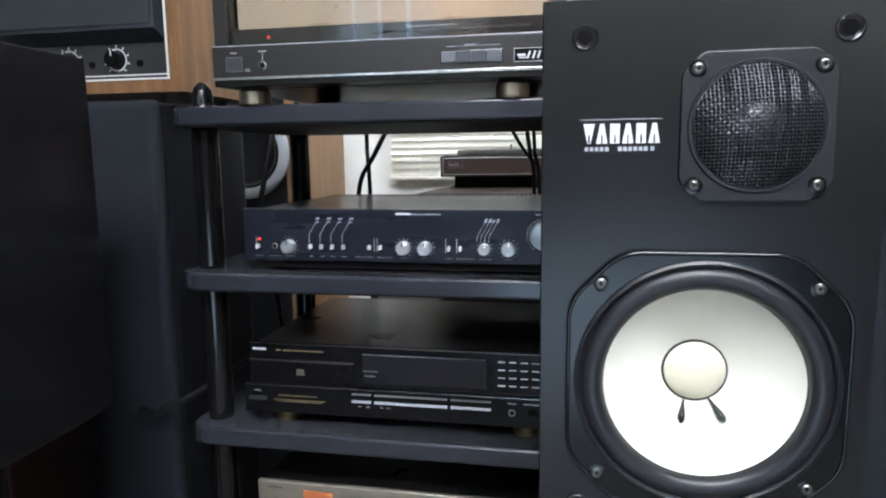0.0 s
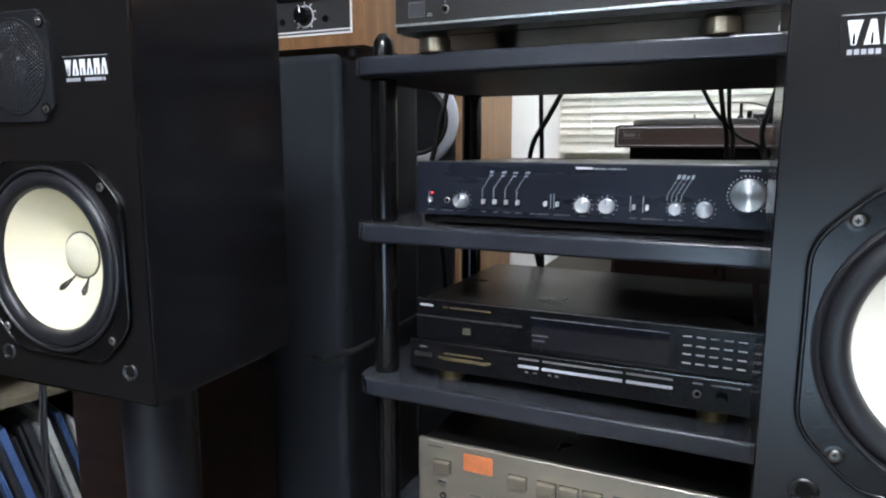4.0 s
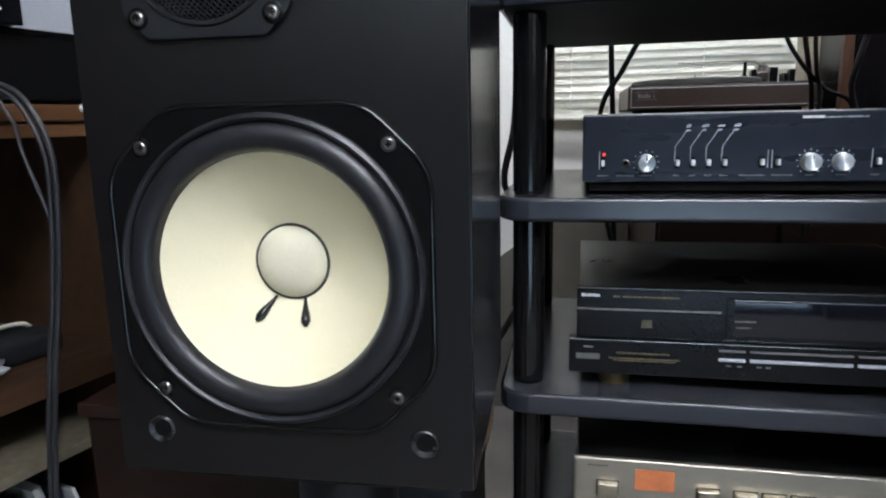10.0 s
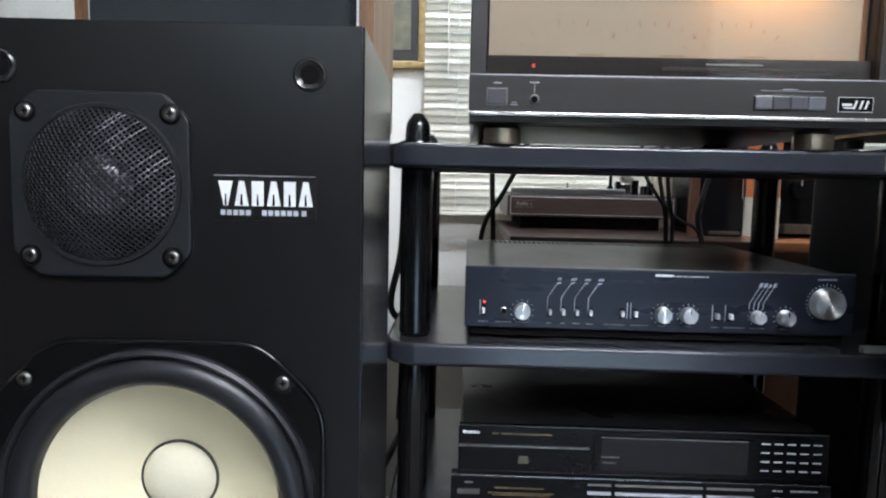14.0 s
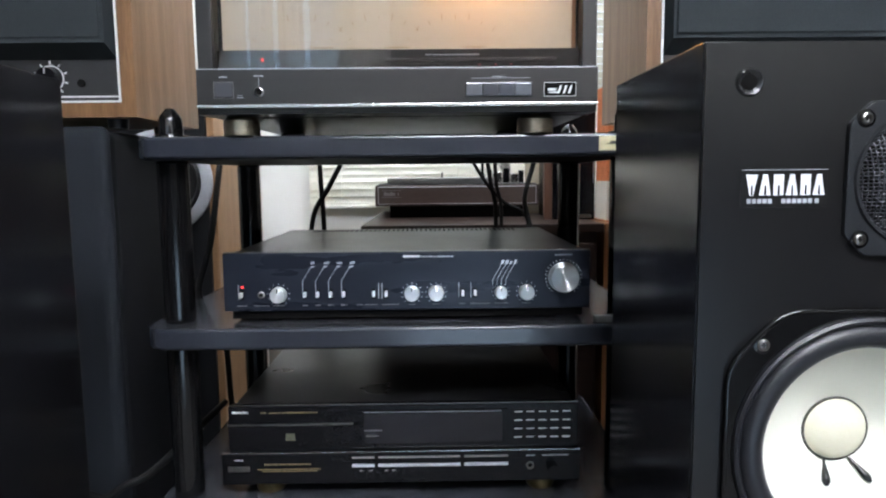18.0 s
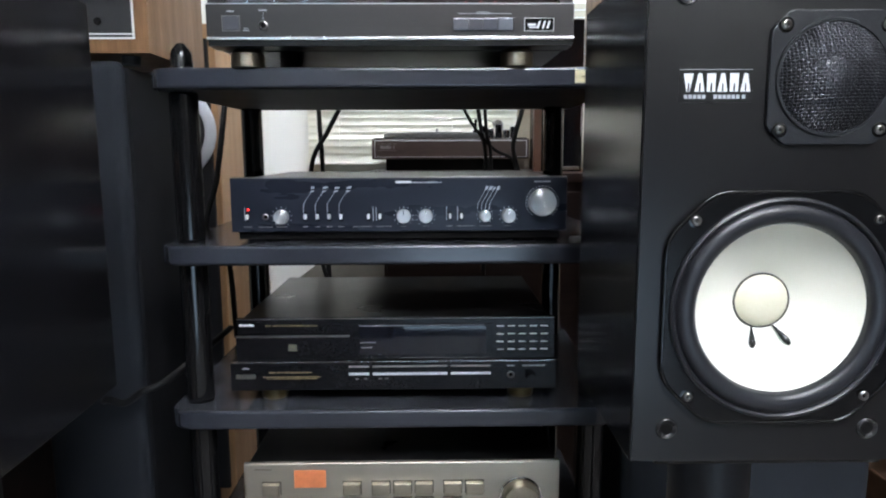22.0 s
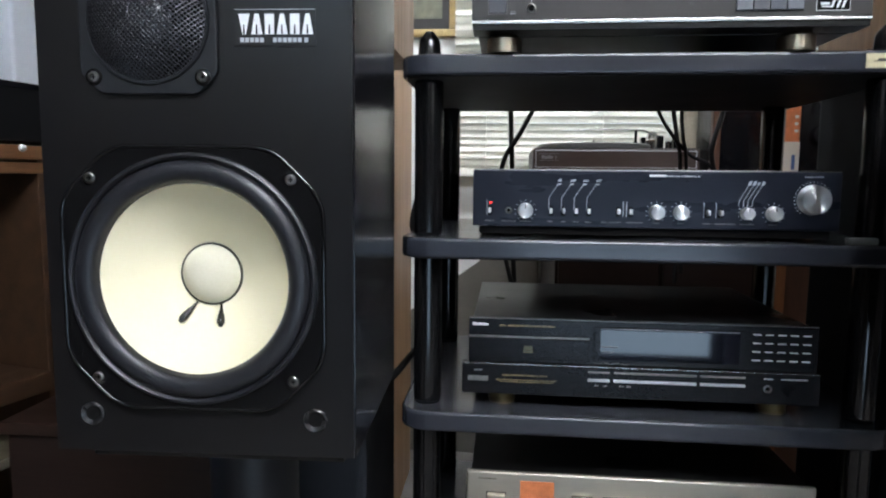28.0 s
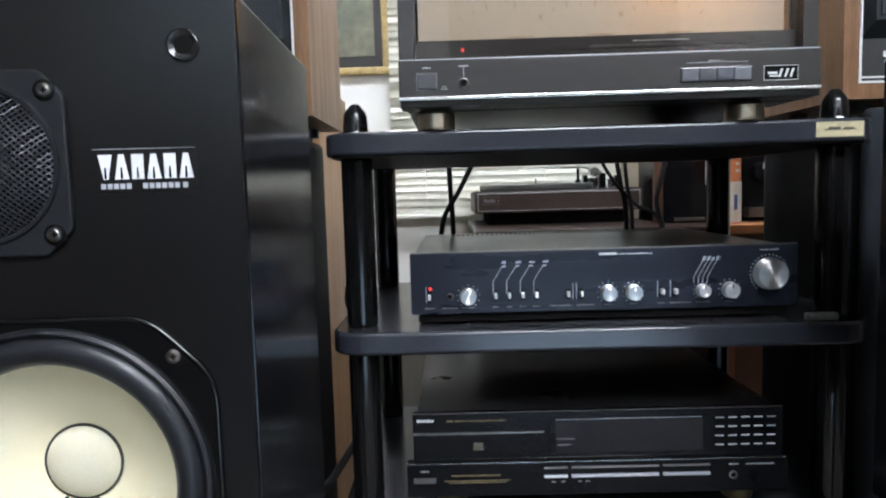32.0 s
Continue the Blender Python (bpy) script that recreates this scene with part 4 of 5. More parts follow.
# ---- silver amplifier ----
def silver_amplifier():
    f, base, top = 1.090, 0.356, 0.5105
    a = thing("silver_amplifier", (0, f, base), "champagne aluminium integrated amplifier with an orange price sticker", "amplifier")
    Z = lambda z: z - base
    part("case", box(-0.274, 0.160, 0.006, 0.36, Z(0.371), Z(top - 0.004), 0.0015), CASE, a)
    panel = part("front_panel", box(-0.279, 0.1645, 0, 0.008, Z(0.370), Z(top), 0.0025, 3), CHAMPAGNE, a, "brushed champagne front panel")
    part("price_sticker", box(-0.2085, -0.1640, -0.0006, 0, Z(0.4740), Z(0.5000)), ORANGE_TAG, panel, "faded orange price sticker")
    part("caption", bars(words(-0.263, -0.240, Z(0.5005), Z(0.5022), 71)), DARK_RING, panel)
    for kx, kz, w in ((-0.240, 0.4735, 0.024), (-0.1275, 0.4735, 0.0245), (-0.0870, 0.4735, 0.0245), (-0.0565, 0.4735, 0.0245), (-0.0262, 0.4735, 0.0245), (0.0140, 0.4735, 0.0245), (0.0448, 0.4735, 0.0245),
                      (-0.0565, 0.4490, 0.0245), (-0.0262, 0.4490, 0.0245), (0.0140, 0.4490, 0.0245)):
        part("push_button", box(kx - w / 2, kx + w / 2, -0.009, 0, Z(kz - 0.0088), Z(kz + 0.0088), 0.0016, 3), CHAMP_KEY, panel, "square champagne button")
        part("button_gap", box(kx - w / 2 - 0.001, kx + w / 2 + 0.001, -0.0004, 0, Z(kz - 0.0098), Z(kz + 0.0098)), DARK_RING, panel)
    part("lamp", box(-0.246, -0.233, -0.003, 0, Z(0.4485), Z(0.4530), 0.0006), CHROME, panel)
    part("headphone_jack", lathe([(0.005, 0), (0.005, -0.002), (0.003, -0.002), (0.0028, 0.002)], 20, -0.2395, Z(0.4285), 0), DARK_RING, panel)
    vol = knob(panel, 0.1095, Z(0.4580), 0, 0.0262, 0.022, CHAMP_KEY, None, "volume_knob")
    part("knob_skirt", lathe([(0.0300, 0), (0.0298, -0.003), (0.0270, -0.004)], 40, 0.1095, Z(0.4580), 0), CHROME, vol)
    for kx in (-0.188, -0.1355, -0.0845, 0.054):
        k = knob(panel, kx, Z(0.4180), 0, 0.0118, 0.017, CHAMP_KEY, DARK_RING)
        part("caption", bars(words(kx - 0.009, kx + 0.009, Z(0.4375), Z(0.4390), int(kx * 1e4))), DARK_RING, k)
    for kx in (-0.05, -0.0225, 0.013, 0.0835, 0.1015, 0.12):
        part("lever", box(kx - 0.005, kx + 0.005, -0.007, 0, Z(0.4150), Z(0.4190), 0.001), DARK_RING, panel)
    for fx in (-0.23, 0.115):
        for fy in (0.04, 0.3):
            part("foot", lathe([(0, 0), (0.018, 0), (0.019, 0.003), (0.017, 0.016), (0, 0.016)], 20, fx, 0, fy, axis="z"), VOID, a)
    return a


silver_amplifier()


# ---- meter amplifier on top ----
def meter_amplifier():
    f, base = 1.030, 1.044
    a = thing("meter_amplifier", (0, f, base), "dark bronze hi-fi deck with a lit beige dial window", "amplifier")
    Z = lambda z: z - base - 0.003
    T = 1.30
    part("case", box(-0.272, 0.152, 0.038, 0.37, Z(1.0680), Z(T), 0.002), CASE, a)
    panel = part("front_panel", box(-0.2775, 0.1575, 0, 0.012, Z(1.0790), Z(1.1165), 0.0012), PA_FRONT, a, "brushed dark bronze control strip")
    part("trim_line", box(-0.2775, 0.1575, -0.0010, 0.010, Z(1.0755), Z(1.0787), 0.0004), ALU, a, "bright trim line")
    part("under_panel", box(-0.2765, 0.1565, 0.001, 0.0375, Z(1.0685), Z(1.0754), 0.0008), CASE, a, "black lower edge")
    part("top_line", box(-0.2765, 0.1565, 0.0008, 0.004, Z(1.1166), Z(1.1174)), DIM_INK, panel)
    strip = part("gloss_strip", box(-0.2600, 0.1410, 0.020, 0.0275, Z(1.1175), Z(1.1400), 0.0006), PA_GLOSS, a, "glossy black strip below the dial")
    for x0, x1 in ((-0.2770, -0.2600), (0.1410, 0.1570)):
        part("side_pillar", box(x0, x1, 0.006, 0.03, Z(1.1175), Z(T), 0.0015), PA_FRONT, a, "dark bronze pillar beside the dial")
    part("head", box(-0.2770, 0.1570, 0.006, 0.03, Z(T - 0.03), Z(T + 0.002), 0.0015), PA_FRONT, a)
    dial = part("dial", box(-0.2570, 0.1380, 0.0330, 0.0350, Z(1.1380), Z(T - 0.03)), DIAL, a, "beige dial card lit from behind")
    part("dial_edge", box(0.1345, 0.1385, 0.0300, 0.0330, Z(1.1380), Z(T - 0.03)), WALNUT, dial, "brown dial surround")
    part("dial_lamp", rod([(-0.02, 0.030, Z(1.215)), (0.095, 0.030, Z(1.215))], 0.006, 10), LAMP_ORANGE, dial, "orange dial lamp")
    for n, x in enumerate((-0.148, -0.062, 0.024)):
        part("dial_mark", bars(words(x - 0.014, x + 0.014, Z(1.1435), Z(1.1452), n + 60), 0.0003, 0.0330), DIAL_INK, dial)
        bm = bmesh.new()
        for k in range(9):
            q = radians(-48 + 12 * k)
            cx, cz = x - 0.02, Z(1.105)
            p, r = 0.070, 0.074 + 0.003 * (k % 2)
            prism([(cx + p * math.sin(q) - 0.0004, cz + p * math.cos(q)), (cx + p * math.sin(q) + 0.0004, cz + p * math.cos(q)), (cx + r * math.sin(q) + 0.0004, cz + r * math.cos(q)), (cx + r * math.sin(q) - 0.0004, cz + r * math.cos(q))], 0.0327, 0.0330, bm=bm)
        part("dial_scale", bm, DIAL_INK, dial)
    g = part("cover_glass", sheet(-0.2600, 0.1410, 0.0130, 0.0155, Z(1.1178), Z(T - 0.03)), SMOKED, a, "clear glass over the dial")
    g.visible_shadow = False
    part("red_lamp", box(-0.2115, -0.2085, 0.0185, 0.0200, Z(1.1275), Z(1.1310)), RED_DIM, strip)
    part("silver_strip", box(-0.075, 0.115, 0.0188, 0.020, Z(1.1270), Z(1.1300), 0.0004), PA_FRONT, strip, "thin silver rail")
    for x in (0.030, 0.048, 0.065):
        part("red_dot", lathe([(0.0012, 0), (0, -0.0006)], 10, x, Z(1.1225), 0.020), SPINES[5], strip)
    part("caption", bars(words(-0.03, 0.03, Z(1.1330), Z(1.1345), 80), 0.0003, 0.020), DIM_INK, strip)
    btn = part("power_button", box(-0.2580, -0.2385, -0.0016, 0, Z(1.0865), Z(1.1025), 0.001), KEY_GREYS[1], panel, "square dark power button")
    part("button_rim", bars([(-0.2590, -0.2375, Z(1.0856), Z(1.0862)), (-0.2590, -0.2375, Z(1.1028), Z(1.1034)), (-0.2590, -0.2584, Z(1.0862), Z(1.1028)), (-0.2381, -0.2375, Z(1.0862), Z(1.1028))]), FAINT_INK, btn)
    part("caption", bars(words(-0.2525, -0.2440, Z(1.1075), Z(1.1092), 81) + words(-0.2340, -0.2270, Z(1.0858), Z(1.0870), 82) + words(-0.2330, -0.2280, Z(1.0882), Z(1.0892), 83) + words(-0.2150, -0.2050, Z(1.1085), Z(1.1100), 84)), DIM_INK, panel)
    jack = part("headphone_jack", lathe([(0.0052, 0), (0.0052, -0.0022), (0.0038, -0.0028), (0.0030, 0.003)], 24, -0.2100, Z(1.0920), 0), STEEL, panel)
    part("jack_hole", lathe([(0.0031, -0.0003), (0, -0.0003)], 16, -0.2100, Z(1.0920), 0), VOID, jack)
    part("jack_line", bars([(-0.2102, -0.2098, Z(1.0985), Z(1.1075))]), DIM_INK, panel)
    frame_ = part("selector", box(0.0130, 0.0860, -0.0008, 0, Z(1.0850), Z(1.1005), 0.0005), PA_GLOSS, panel, "row of four grey selector keys")
    for k in range(4):
        part("selector_key", box(0.0140 + k * 0.0178, 0.0312 + k * 0.0178, -0.0035, -0.0008, Z(1.0862), Z(1.0992), 0.0008), KEY_GREYS[k], frame_)
    part("caption", bars([(0.020, 0.083, Z(1.1048), Z(1.1052))] + words(0.042, 0.058, Z(1.1060), Z(1.1072), 85)), DIM_INK, panel)
    logo = part("logo_plate", box(0.0990, 0.1330, -0.0006, 0, Z(1.0855), Z(1.0995)), VOID, panel, "black logo plate with white zigzag")
    part("logo_rim", bars([(0.0985, 0.1335, Z(1.0850), Z(1.0855)), (0.0985, 0.1335, Z(1.0995), Z(1.1000)), (0.0985, 0.0990, Z(1.0855), Z(1.0995)), (0.1330, 0.1335, Z(1.0855), Z(1.0995))]), WHITE_INK, logo)
    bm = bars([(0.1025, 0.1120, Z(1.0910), Z(1.0935)), (0.1040, 0.1140, Z(1.0885), Z(1.0900))], 0.0004, -0.0006)
    for x in (0.1130, 0.1190, 0.1245):
        prism([(x, Z(1.0880)), (x + 0.0022, Z(1.0880)), (x + 0.0050, Z(1.0965)), (x + 0.0028, Z(1.0965))], -0.0010, -0.0006, bm=bm)
    part("logo_shape", bm, WHITE_INK, logo)
    part("maker_mark", bars(words(-0.035, -0.028, Z(1.094), Z(1.099), 90) + words(-0.030, -0.022, Z(1.0895), Z(1.0915), 91)), MON_BAFFLE, panel)
    for fx in (-0.240, 0.094):
        for fy in (0.035, 0.31):
            part("foot", lathe([(0, 0), (0.0195, 0), (0.0202, 0.002), (0.0202, 0.0165), (0.0185, 0.018), (0.016, 0.0212), (0, 0.0212)], 32, fx, 0, fy, axis="z"), FOOT_METAL if fy < 0.1 else VOID, a, "turned bronze foot")
    return a


KEY_GREYS = [surface("selector key grey", c, 0.3, metal=0.5, vary=0.06) for c in ((0.15, 0.155, 0.17), (0.09, 0.09, 0.10), (0.09, 0.095, 0.11), (0.15, 0.16, 0.18))]
meter_amplifier()


# ---- the large speakers beside the rack ----
def tower_speaker(x0, x1, front, label):
    t = thing("tower_speaker", ((x0 + x1) / 2, front, 0), label, "speaker", "pair of tall speakers")
    h = (x1 - x0) / 2
    part("cabinet", box(-h + 0.004, h - 0.004, 0.022, 0.272, 0.0, 1.058, 0.012, 3), TOWER, t, "dull black cabinet")
    part("grille", box(-h, h, 0, 0.022, 0.085, 1.062, 0.014, 4), CLOTH, t, "blue-black cloth grille with soft edges")
    part("plinth", box(-h + 0.01, h - 0.01, 0.01, 0.022, 0.0, 0.08), TOWER, t)
    return t


tower_speaker(-0.79, -0.423, 1.118, "tall black speaker with a blue-black cloth grille")
tower_speaker(0.262, 0.63, 1.118, "tall black speaker with a blue-black cloth grille")


def shop_monitor(x0, x1, front, base, side, label):
    """A walnut control monitor with a foam grille above a strip of level controls."""
    m = thing("studio_monitor", ((x0 + x1) / 2, front, base), label, "speaker", "pair of walnut monitors")
    h, H, D = (x1 - x0) / 2, 0.597, 0.222
    for n, b in (("bottom_panel", (-h, h, 0.006, D, 0, 0.018)), ("top_panel", (-h, h, 0.006, D, H - 0.018, H)), ("side_panel", (-h, -h + 0.018, 0.006, D, 0.018, H - 0.018)),
                 ("side_panel", (h - 0.018, h, 0.006, D, 0.018, H - 0.018)), ("back_panel", (-h + 0.018, h - 0.018, D - 0.015, D, 0.018, H - 0.018))):
        part(n, box(*b), WALNUT, m, "walnut veneered panel")
    part("baffle", box(-h + 0.018, h - 0.018, 0.016, 0.03, 0.018, H - 0.018), MON_BAFFLE, m)
    i = h - 0.018
    rim = bars([(-i, i, 0.018, 0.0205), (-i, i, H - 0.0205, H - 0.018), (-i, -i + 0.0025, 0.0205, H - 0.0205), (i - 0.0025, i, 0.0205, H - 0.0205)], 0.012, 0.016)
    part("white_rim", rim, WHITE_INK, m, "thin white frame line")
    part("white_rim", bars([(-i + 0.006, i - 0.006, 0.0255, 0.0275)], 0.0006, 0.016), WHITE_INK, m)
    g = bmesh.new()
    q, zb, zt, p = i - 0.006, 0.072, H - 0.026, 0.030
    lo = [g.verts.new(v) for v in ((-q, 0.016, zb), (q, 0.016, zb), (q, 0.016, zt), (-q, 0.016, zt))]
    hi = [g.verts.new(v) for v in ((-q + 0.004, 0.016 - p, zb + 0.018), (q - 0.004, 0.016 - p, zb + 0.018), (q - 0.004, 0.016 - p, zt - 0.012), (-q + 0.004, 0.016 - p, zt - 0.012))]
    g.faces.new(hi)
    for k in range(4):
        g.faces.new((lo[k], lo[(k + 1) % 4], hi[(k + 1) % 4], hi[k]))
    bmesh.ops.recalc_face_normals(g, faces=g.faces)
    bmesh.ops.bevel(g, geom=[e for e in g.edges if all(v in hi for v in e.verts)], offset=0.004, segments=3, affect="EDGES")
    part("grille", g, FOAM, m, "dark foam grille block")
    for kx in (-0.008, 0.072):
        k = knob(m, kx, 0.049, 0.016, 0.0125, 0.014, CD_FRONT, WHITE_INK, "level_knob")
        part("scale_ring", lathe([(0.0165, 0), (0.0165, -0.0006), (0.0148, -0.0006), (0.0148, 0)], 32, kx, 0.049, 0.016), WHITE_INK, k)
        part("scale", dial_ticks(kx, 0.049, 0.016, 0.0175, 0.0215, 9, 0.002), WHITE_INK, k)
        hx = kx + 0.038
        part("fuse_cap", lathe([(0.005, 0), (0.005, -0.002), (0.003, -0.002), (0, -0.001)], 16, hx, 0.043, 0.016), VOID, m)
    if side < 0:
        part("logo_block", bars([(-0.128, -0.122, 0.050, 0.057), (-0.120, -0.112, 0.050, 0.057), (-0.110, -0.104, 0.050, 0.057), (-0.126, -0.108, 0.043, 0.046)], 0.0006, 0.016), WHITE_INK, m)
    for fx in (-h + 0.04, h - 0.04):
        for fy in (0.04, D - 0.04):
            part("foot", lathe([(0, -0.012), (0.012, -0.012), (0.013, 0), (0, 0)], 16, fx, 0, fy, axis="z"), RUBBER, m)
    return m


shop_monitor(-0.754, -0.392, 1.136, 1.074, 1, "walnut studio monitor with dark foam grille and level knobs")
shop_monitor(0.245, 0.607, 1.136, 1.074, -1, "walnut studio monitor with dark foam grille and level knobs")


# ---- behind the rack ----
def wood_speaker():
    s = thing("wooden_speaker", (-0.680, 1.79, 0), "brown wooden speaker with a white-rimmed driver", "speaker")
    part("cabinet", box(-0.165, 0.165, 0.01, 0.40, 0, 1.235, 0.004), TEAK, s, "brown veneered cabinet")
    part("baffle", box(-0.150, 0.150, 0, 0.012, 0.1, 1.2), TOWER, s)
    d = part("driver", lathe([(0.115, 0), (0.115, -0.006), (0.108, -0.010), (0.092, -0.010), (0.088, -0.002)], 56, 0.048, 0.99, 0), METAL_WHITE, s, "white driver rim")
    part("cone", lathe([(0.09, -0.004), (0.082, -0.008), (0.075, 0.002), (0.03, 0.03), (0, 0.025)], 48, 0.048, 0.99, 0), RUBBER, d)
    return s


wood_speaker()

cab = thing("low_cabinet", (0.12, 1.715, 0), "dark red-brown wooden cabinet under a record player", "cabinet")
part("body", box(-0.245, 0.21, 0, 0.57, 0.02, 0.872, 0.003), ROSEWOOD, cab)
part("base", box(-0.23, 0.20, 0.02, 0.55, 0, 0.02), VOID, cab)
part("top", box(-0.30, 0.222, -0.01, 0.57, 0.872, 0.892, 0.003), ROSEWOOD, cab)
for dx in (-0.13, 0.095):
    door = part("door", box(dx - 0.108, dx + 0.108, -0.012, 0, 0.08, 0.85, 0.003), ROSEWOOD, cab)
    part("handle", lathe([(0.010, 0), (0.008, -0.012), (0.012, -0.018), (0, -0.020)], 16, -0.0175 + (dx + 0.0175) * 0.25, 0.48, -0.012), GOLD, door)

stand = thing("wooden_stand", (0.345, 1.715, 0), "orange-brown wooden stand beside the dark cabinet", "stand")
part("top", box(0, 0.32, -0.005, 0.50, 0.872, 0.892, 0.003), HONEY, stand)
for n, b in (("side_panel", (0, 0.02, 0, 0.49, 0, 0.872)), ("side_panel", (0.30, 0.32, 0, 0.49, 0, 0.872)), ("back_panel", (0.02, 0.30, 0.47, 0.49, 0, 0.872)), ("front_panel", (0.02, 0.30, 0.006, 0.022, 0.02, 0.872))):
    part(n, box(*b), CHERRY if n == "front_panel" else HONEY, stand)
# Flat panel added where a slanting shadow falls on the wall.
sheet_ = tagged(part("wall_shadow", prism([(-0.55, 0.0), (-0.13, 0.0), (-0.13, 0.70), (-0.30, 0.65), (-0.55, 0.46)], 2.335, 2.352, 0.002), WALL_SHADE), "olive-grey panel standing in for a slanting shadow on the wall", "board")


def record_player():
    r = thing("record_player", (0.035, 1.950, 0.892), "dark wood record player with its lid off, on a cabinet", "record player")
    part("plinth", box(-0.205, 0.205, 0, 0.33, 0.030, 0.082, 0.003), PLINTH, r, "dark wood plinth")
    part("trim", bars([(-0.198, 0.198, 0.0765, 0.0785), (-0.198, 0.198, 0.035, 0.0362), (-0.198, -0.1965, 0.0362, 0.0765), (0.1965, 0.198, 0.0362, 0.0765)], 0.0008, 0.0), DIM_INK, r, "thin silver line frame")
    part("maker_plate", bars([(-0.188, -0.140, 0.0520, 0.0530), (-0.188, -0.140, 0.0690, 0.0700)] + words(-0.183, -0.146, 0.0565, 0.0655, 20, 0.1), 0.0008, 0.0), FAINT_INK, r)
    part("base", box(-0.17, 0.17, 0.02, 0.31, 0.0, 0.030), VOID, r)
    part("deck", box(-0.198, 0.198, 0.006, 0.325, 0.082, 0.085), MON_BAFFLE, r)
    part("platter", lathe([(0, 0.085), (0.148, 0.085), (0.15, 0.088), (0.15, 0.098), (0.146, 0.100), (0, 0.100)], 56, -0.035, 0, 0.165, axis="z"), PLATTER, r, "grey cast platter")
    part("spindle", lathe([(0.003, 0.1), (0.003, 0.113), (0, 0.115)], 10, -0.035, 0, 0.165, axis="z"), STEEL, r)
    arm = part("arm_base", lathe([(0, 0.085), (0.024, 0.085), (0.024, 0.098), (0.012, 0.10), (0.012, 0.132), (0, 0.132)], 24, 0.15, 0, 0.25, axis="z"), STEEL, r)
    part("tone_arm", rod([(0.15, 0.25, 0.128), (0.10, 0.16, 0.139), (0.074, 0.14, 0.140), (-0.02, 0.132, 0.1395), (-0.08, 0.130, 0.139)], 0.0018, 8), STEEL, arm, "thin silver tone arm")
    part("weight", rod([(0.15, 0.285, 0.130), (0.15, 0.315, 0.130)], 0.014, 16), STEEL, arm)
    part("arm_rest", box(0.070, 0.077, 0.136, 0.144, 0.085, 0.1375, 0.001), CD_FRONT, arm)
    part("rest_collar", box(0.066, 0.080, 0.132, 0.148, 0.085, 0.108, 0.002), CD_FRONT, arm)
    for x0, x1, z1, m in ((0.087, 0.099, 0.120, CD_FRONT), (0.101, 0.124, 0.114, CHROME), (0.128, 0.146, 0.124, CD_FRONT), (0.150, 0.168, 0.110, CHROME), (0.171, 0.184, 0.118, CD_FRONT)):
        part("arm_fitting", box(x0, x1, 0.13, 0.155, 0.085, z1, 0.003), m, arm)
    return r


record_player()

# black speaker with a wood side, a paper carton and a black machine, on the cabinet
box_ = thing("orange_carton", (0.374, 1.75, 0.892), "orange and white paper carton standing on end", "carton")
part("carton", box(-0.016, 0.016, 0, 0.10, 0, 0.30, 0.002), ORANGE_TAG, box_)
part("white_panel", box(-0.0165, 0.0165, -0.0008, 0.1004, 0.003, 0.090), PAPER, box_)
part("print_block", bars([(0.001, 0.008, 0.03, 0.062)], 0.0004, -0.0008), SPINES[1], box_)
part("print_block", bars([(0.004, 0.012, 0.11, 0.116), (0.004, 0.011, 0.125, 0.131), (0.004, 0.012, 0.14, 0.146)], 0.0004, 0), PAPER, box_)
blk = thing("black_speaker", (0.322, 1.84, 0.892), "plain black speaker box with a brown wooden side", "speaker")
part("cabinet", box(-0.069, 0.031, 0, 0.20, 0, 0.36, 0.004), CD_FRONT, blk)
part("wood_side", box(-0.088, -0.0695, -0.004, 0.016, 0, 0.36, 0.002), CHERRY, blk, "brown wooden side panel")
part("trim_line", bars([(0.0265, 0.028, 0.085, 0.155)], 0.0006, 0.0), DIM_INK, blk)
part("foot_rail", box(-0.045, 0.022, -0.012, 0, 0.004, 0.012, 0.002), STEEL, blk, "thin bright foot rail")
card = thing("cream_board", (0.282, 2.10, 0.892), "cream board leaning upright behind the record player", "board")
part("panel", box(-0.056, 0.036, 0, 0.012, 0, 0.26, 0.002), CREAM_BOARD, card)
mach = thing("black_machine", (0.512, 1.86, 0.892), "black audio machine with small silver fittings", "audio deck")
part("body", box(-0.08, 0.10, 0, 0.18, 0, 0.26, 0.006), CD_FRONT, mach)
for k in range(5):
    part("button", box(-0.06 + 0.02 * k, -0.048 + 0.02 * k, -0.006, 0, 0.185, 0.197, 0.001), STEEL if k % 2 else CD_FRONT, mach)
knob(mach, -0.03, 0.11, 0, 0.022, 0.015, CD_FRONT, DIM_INK)
part("tray", box(-0.07, 0.06, -0.03, 0, 0.01, 0.03, 0.003), STEEL, mach)

clip_ = tagged(part("adapter", box(0.166, 0.200, 1.062, 1.072, 0.823, 0.831, 0.002), HOSE), "small grey plug adapter lying on the rack", "adapter")

# framed picture on the wall
pic = thing("framed_picture", (-0.53, Y1 - 0.022, 1.335), "dark print in a gilt frame with a black margin", "picture")
fr = bmesh.new()
for b in ((-0.13, 0.13, 0, 0.02, 0, 0.022), (-0.13, 0.13, 0, 0.02, 0.388, 0.41), (-0.13, -0.108, 0, 0.02, 0.022, 0.388), (0.108, 0.13, 0, 0.02, 0.022, 0.388)):
    box(*b, bevel=0.004, bm=fr)
part("frame", fr, GILT, pic, "gilt picture frame")
part("margin", box(-0.108, 0.108, 0.010, 0.018, 0.022, 0.388), PRINT_EDGE, pic)
part("print", box(-0.085, 0.085, 0.008, 0.010, 0.055, 0.36), PRINT, pic)


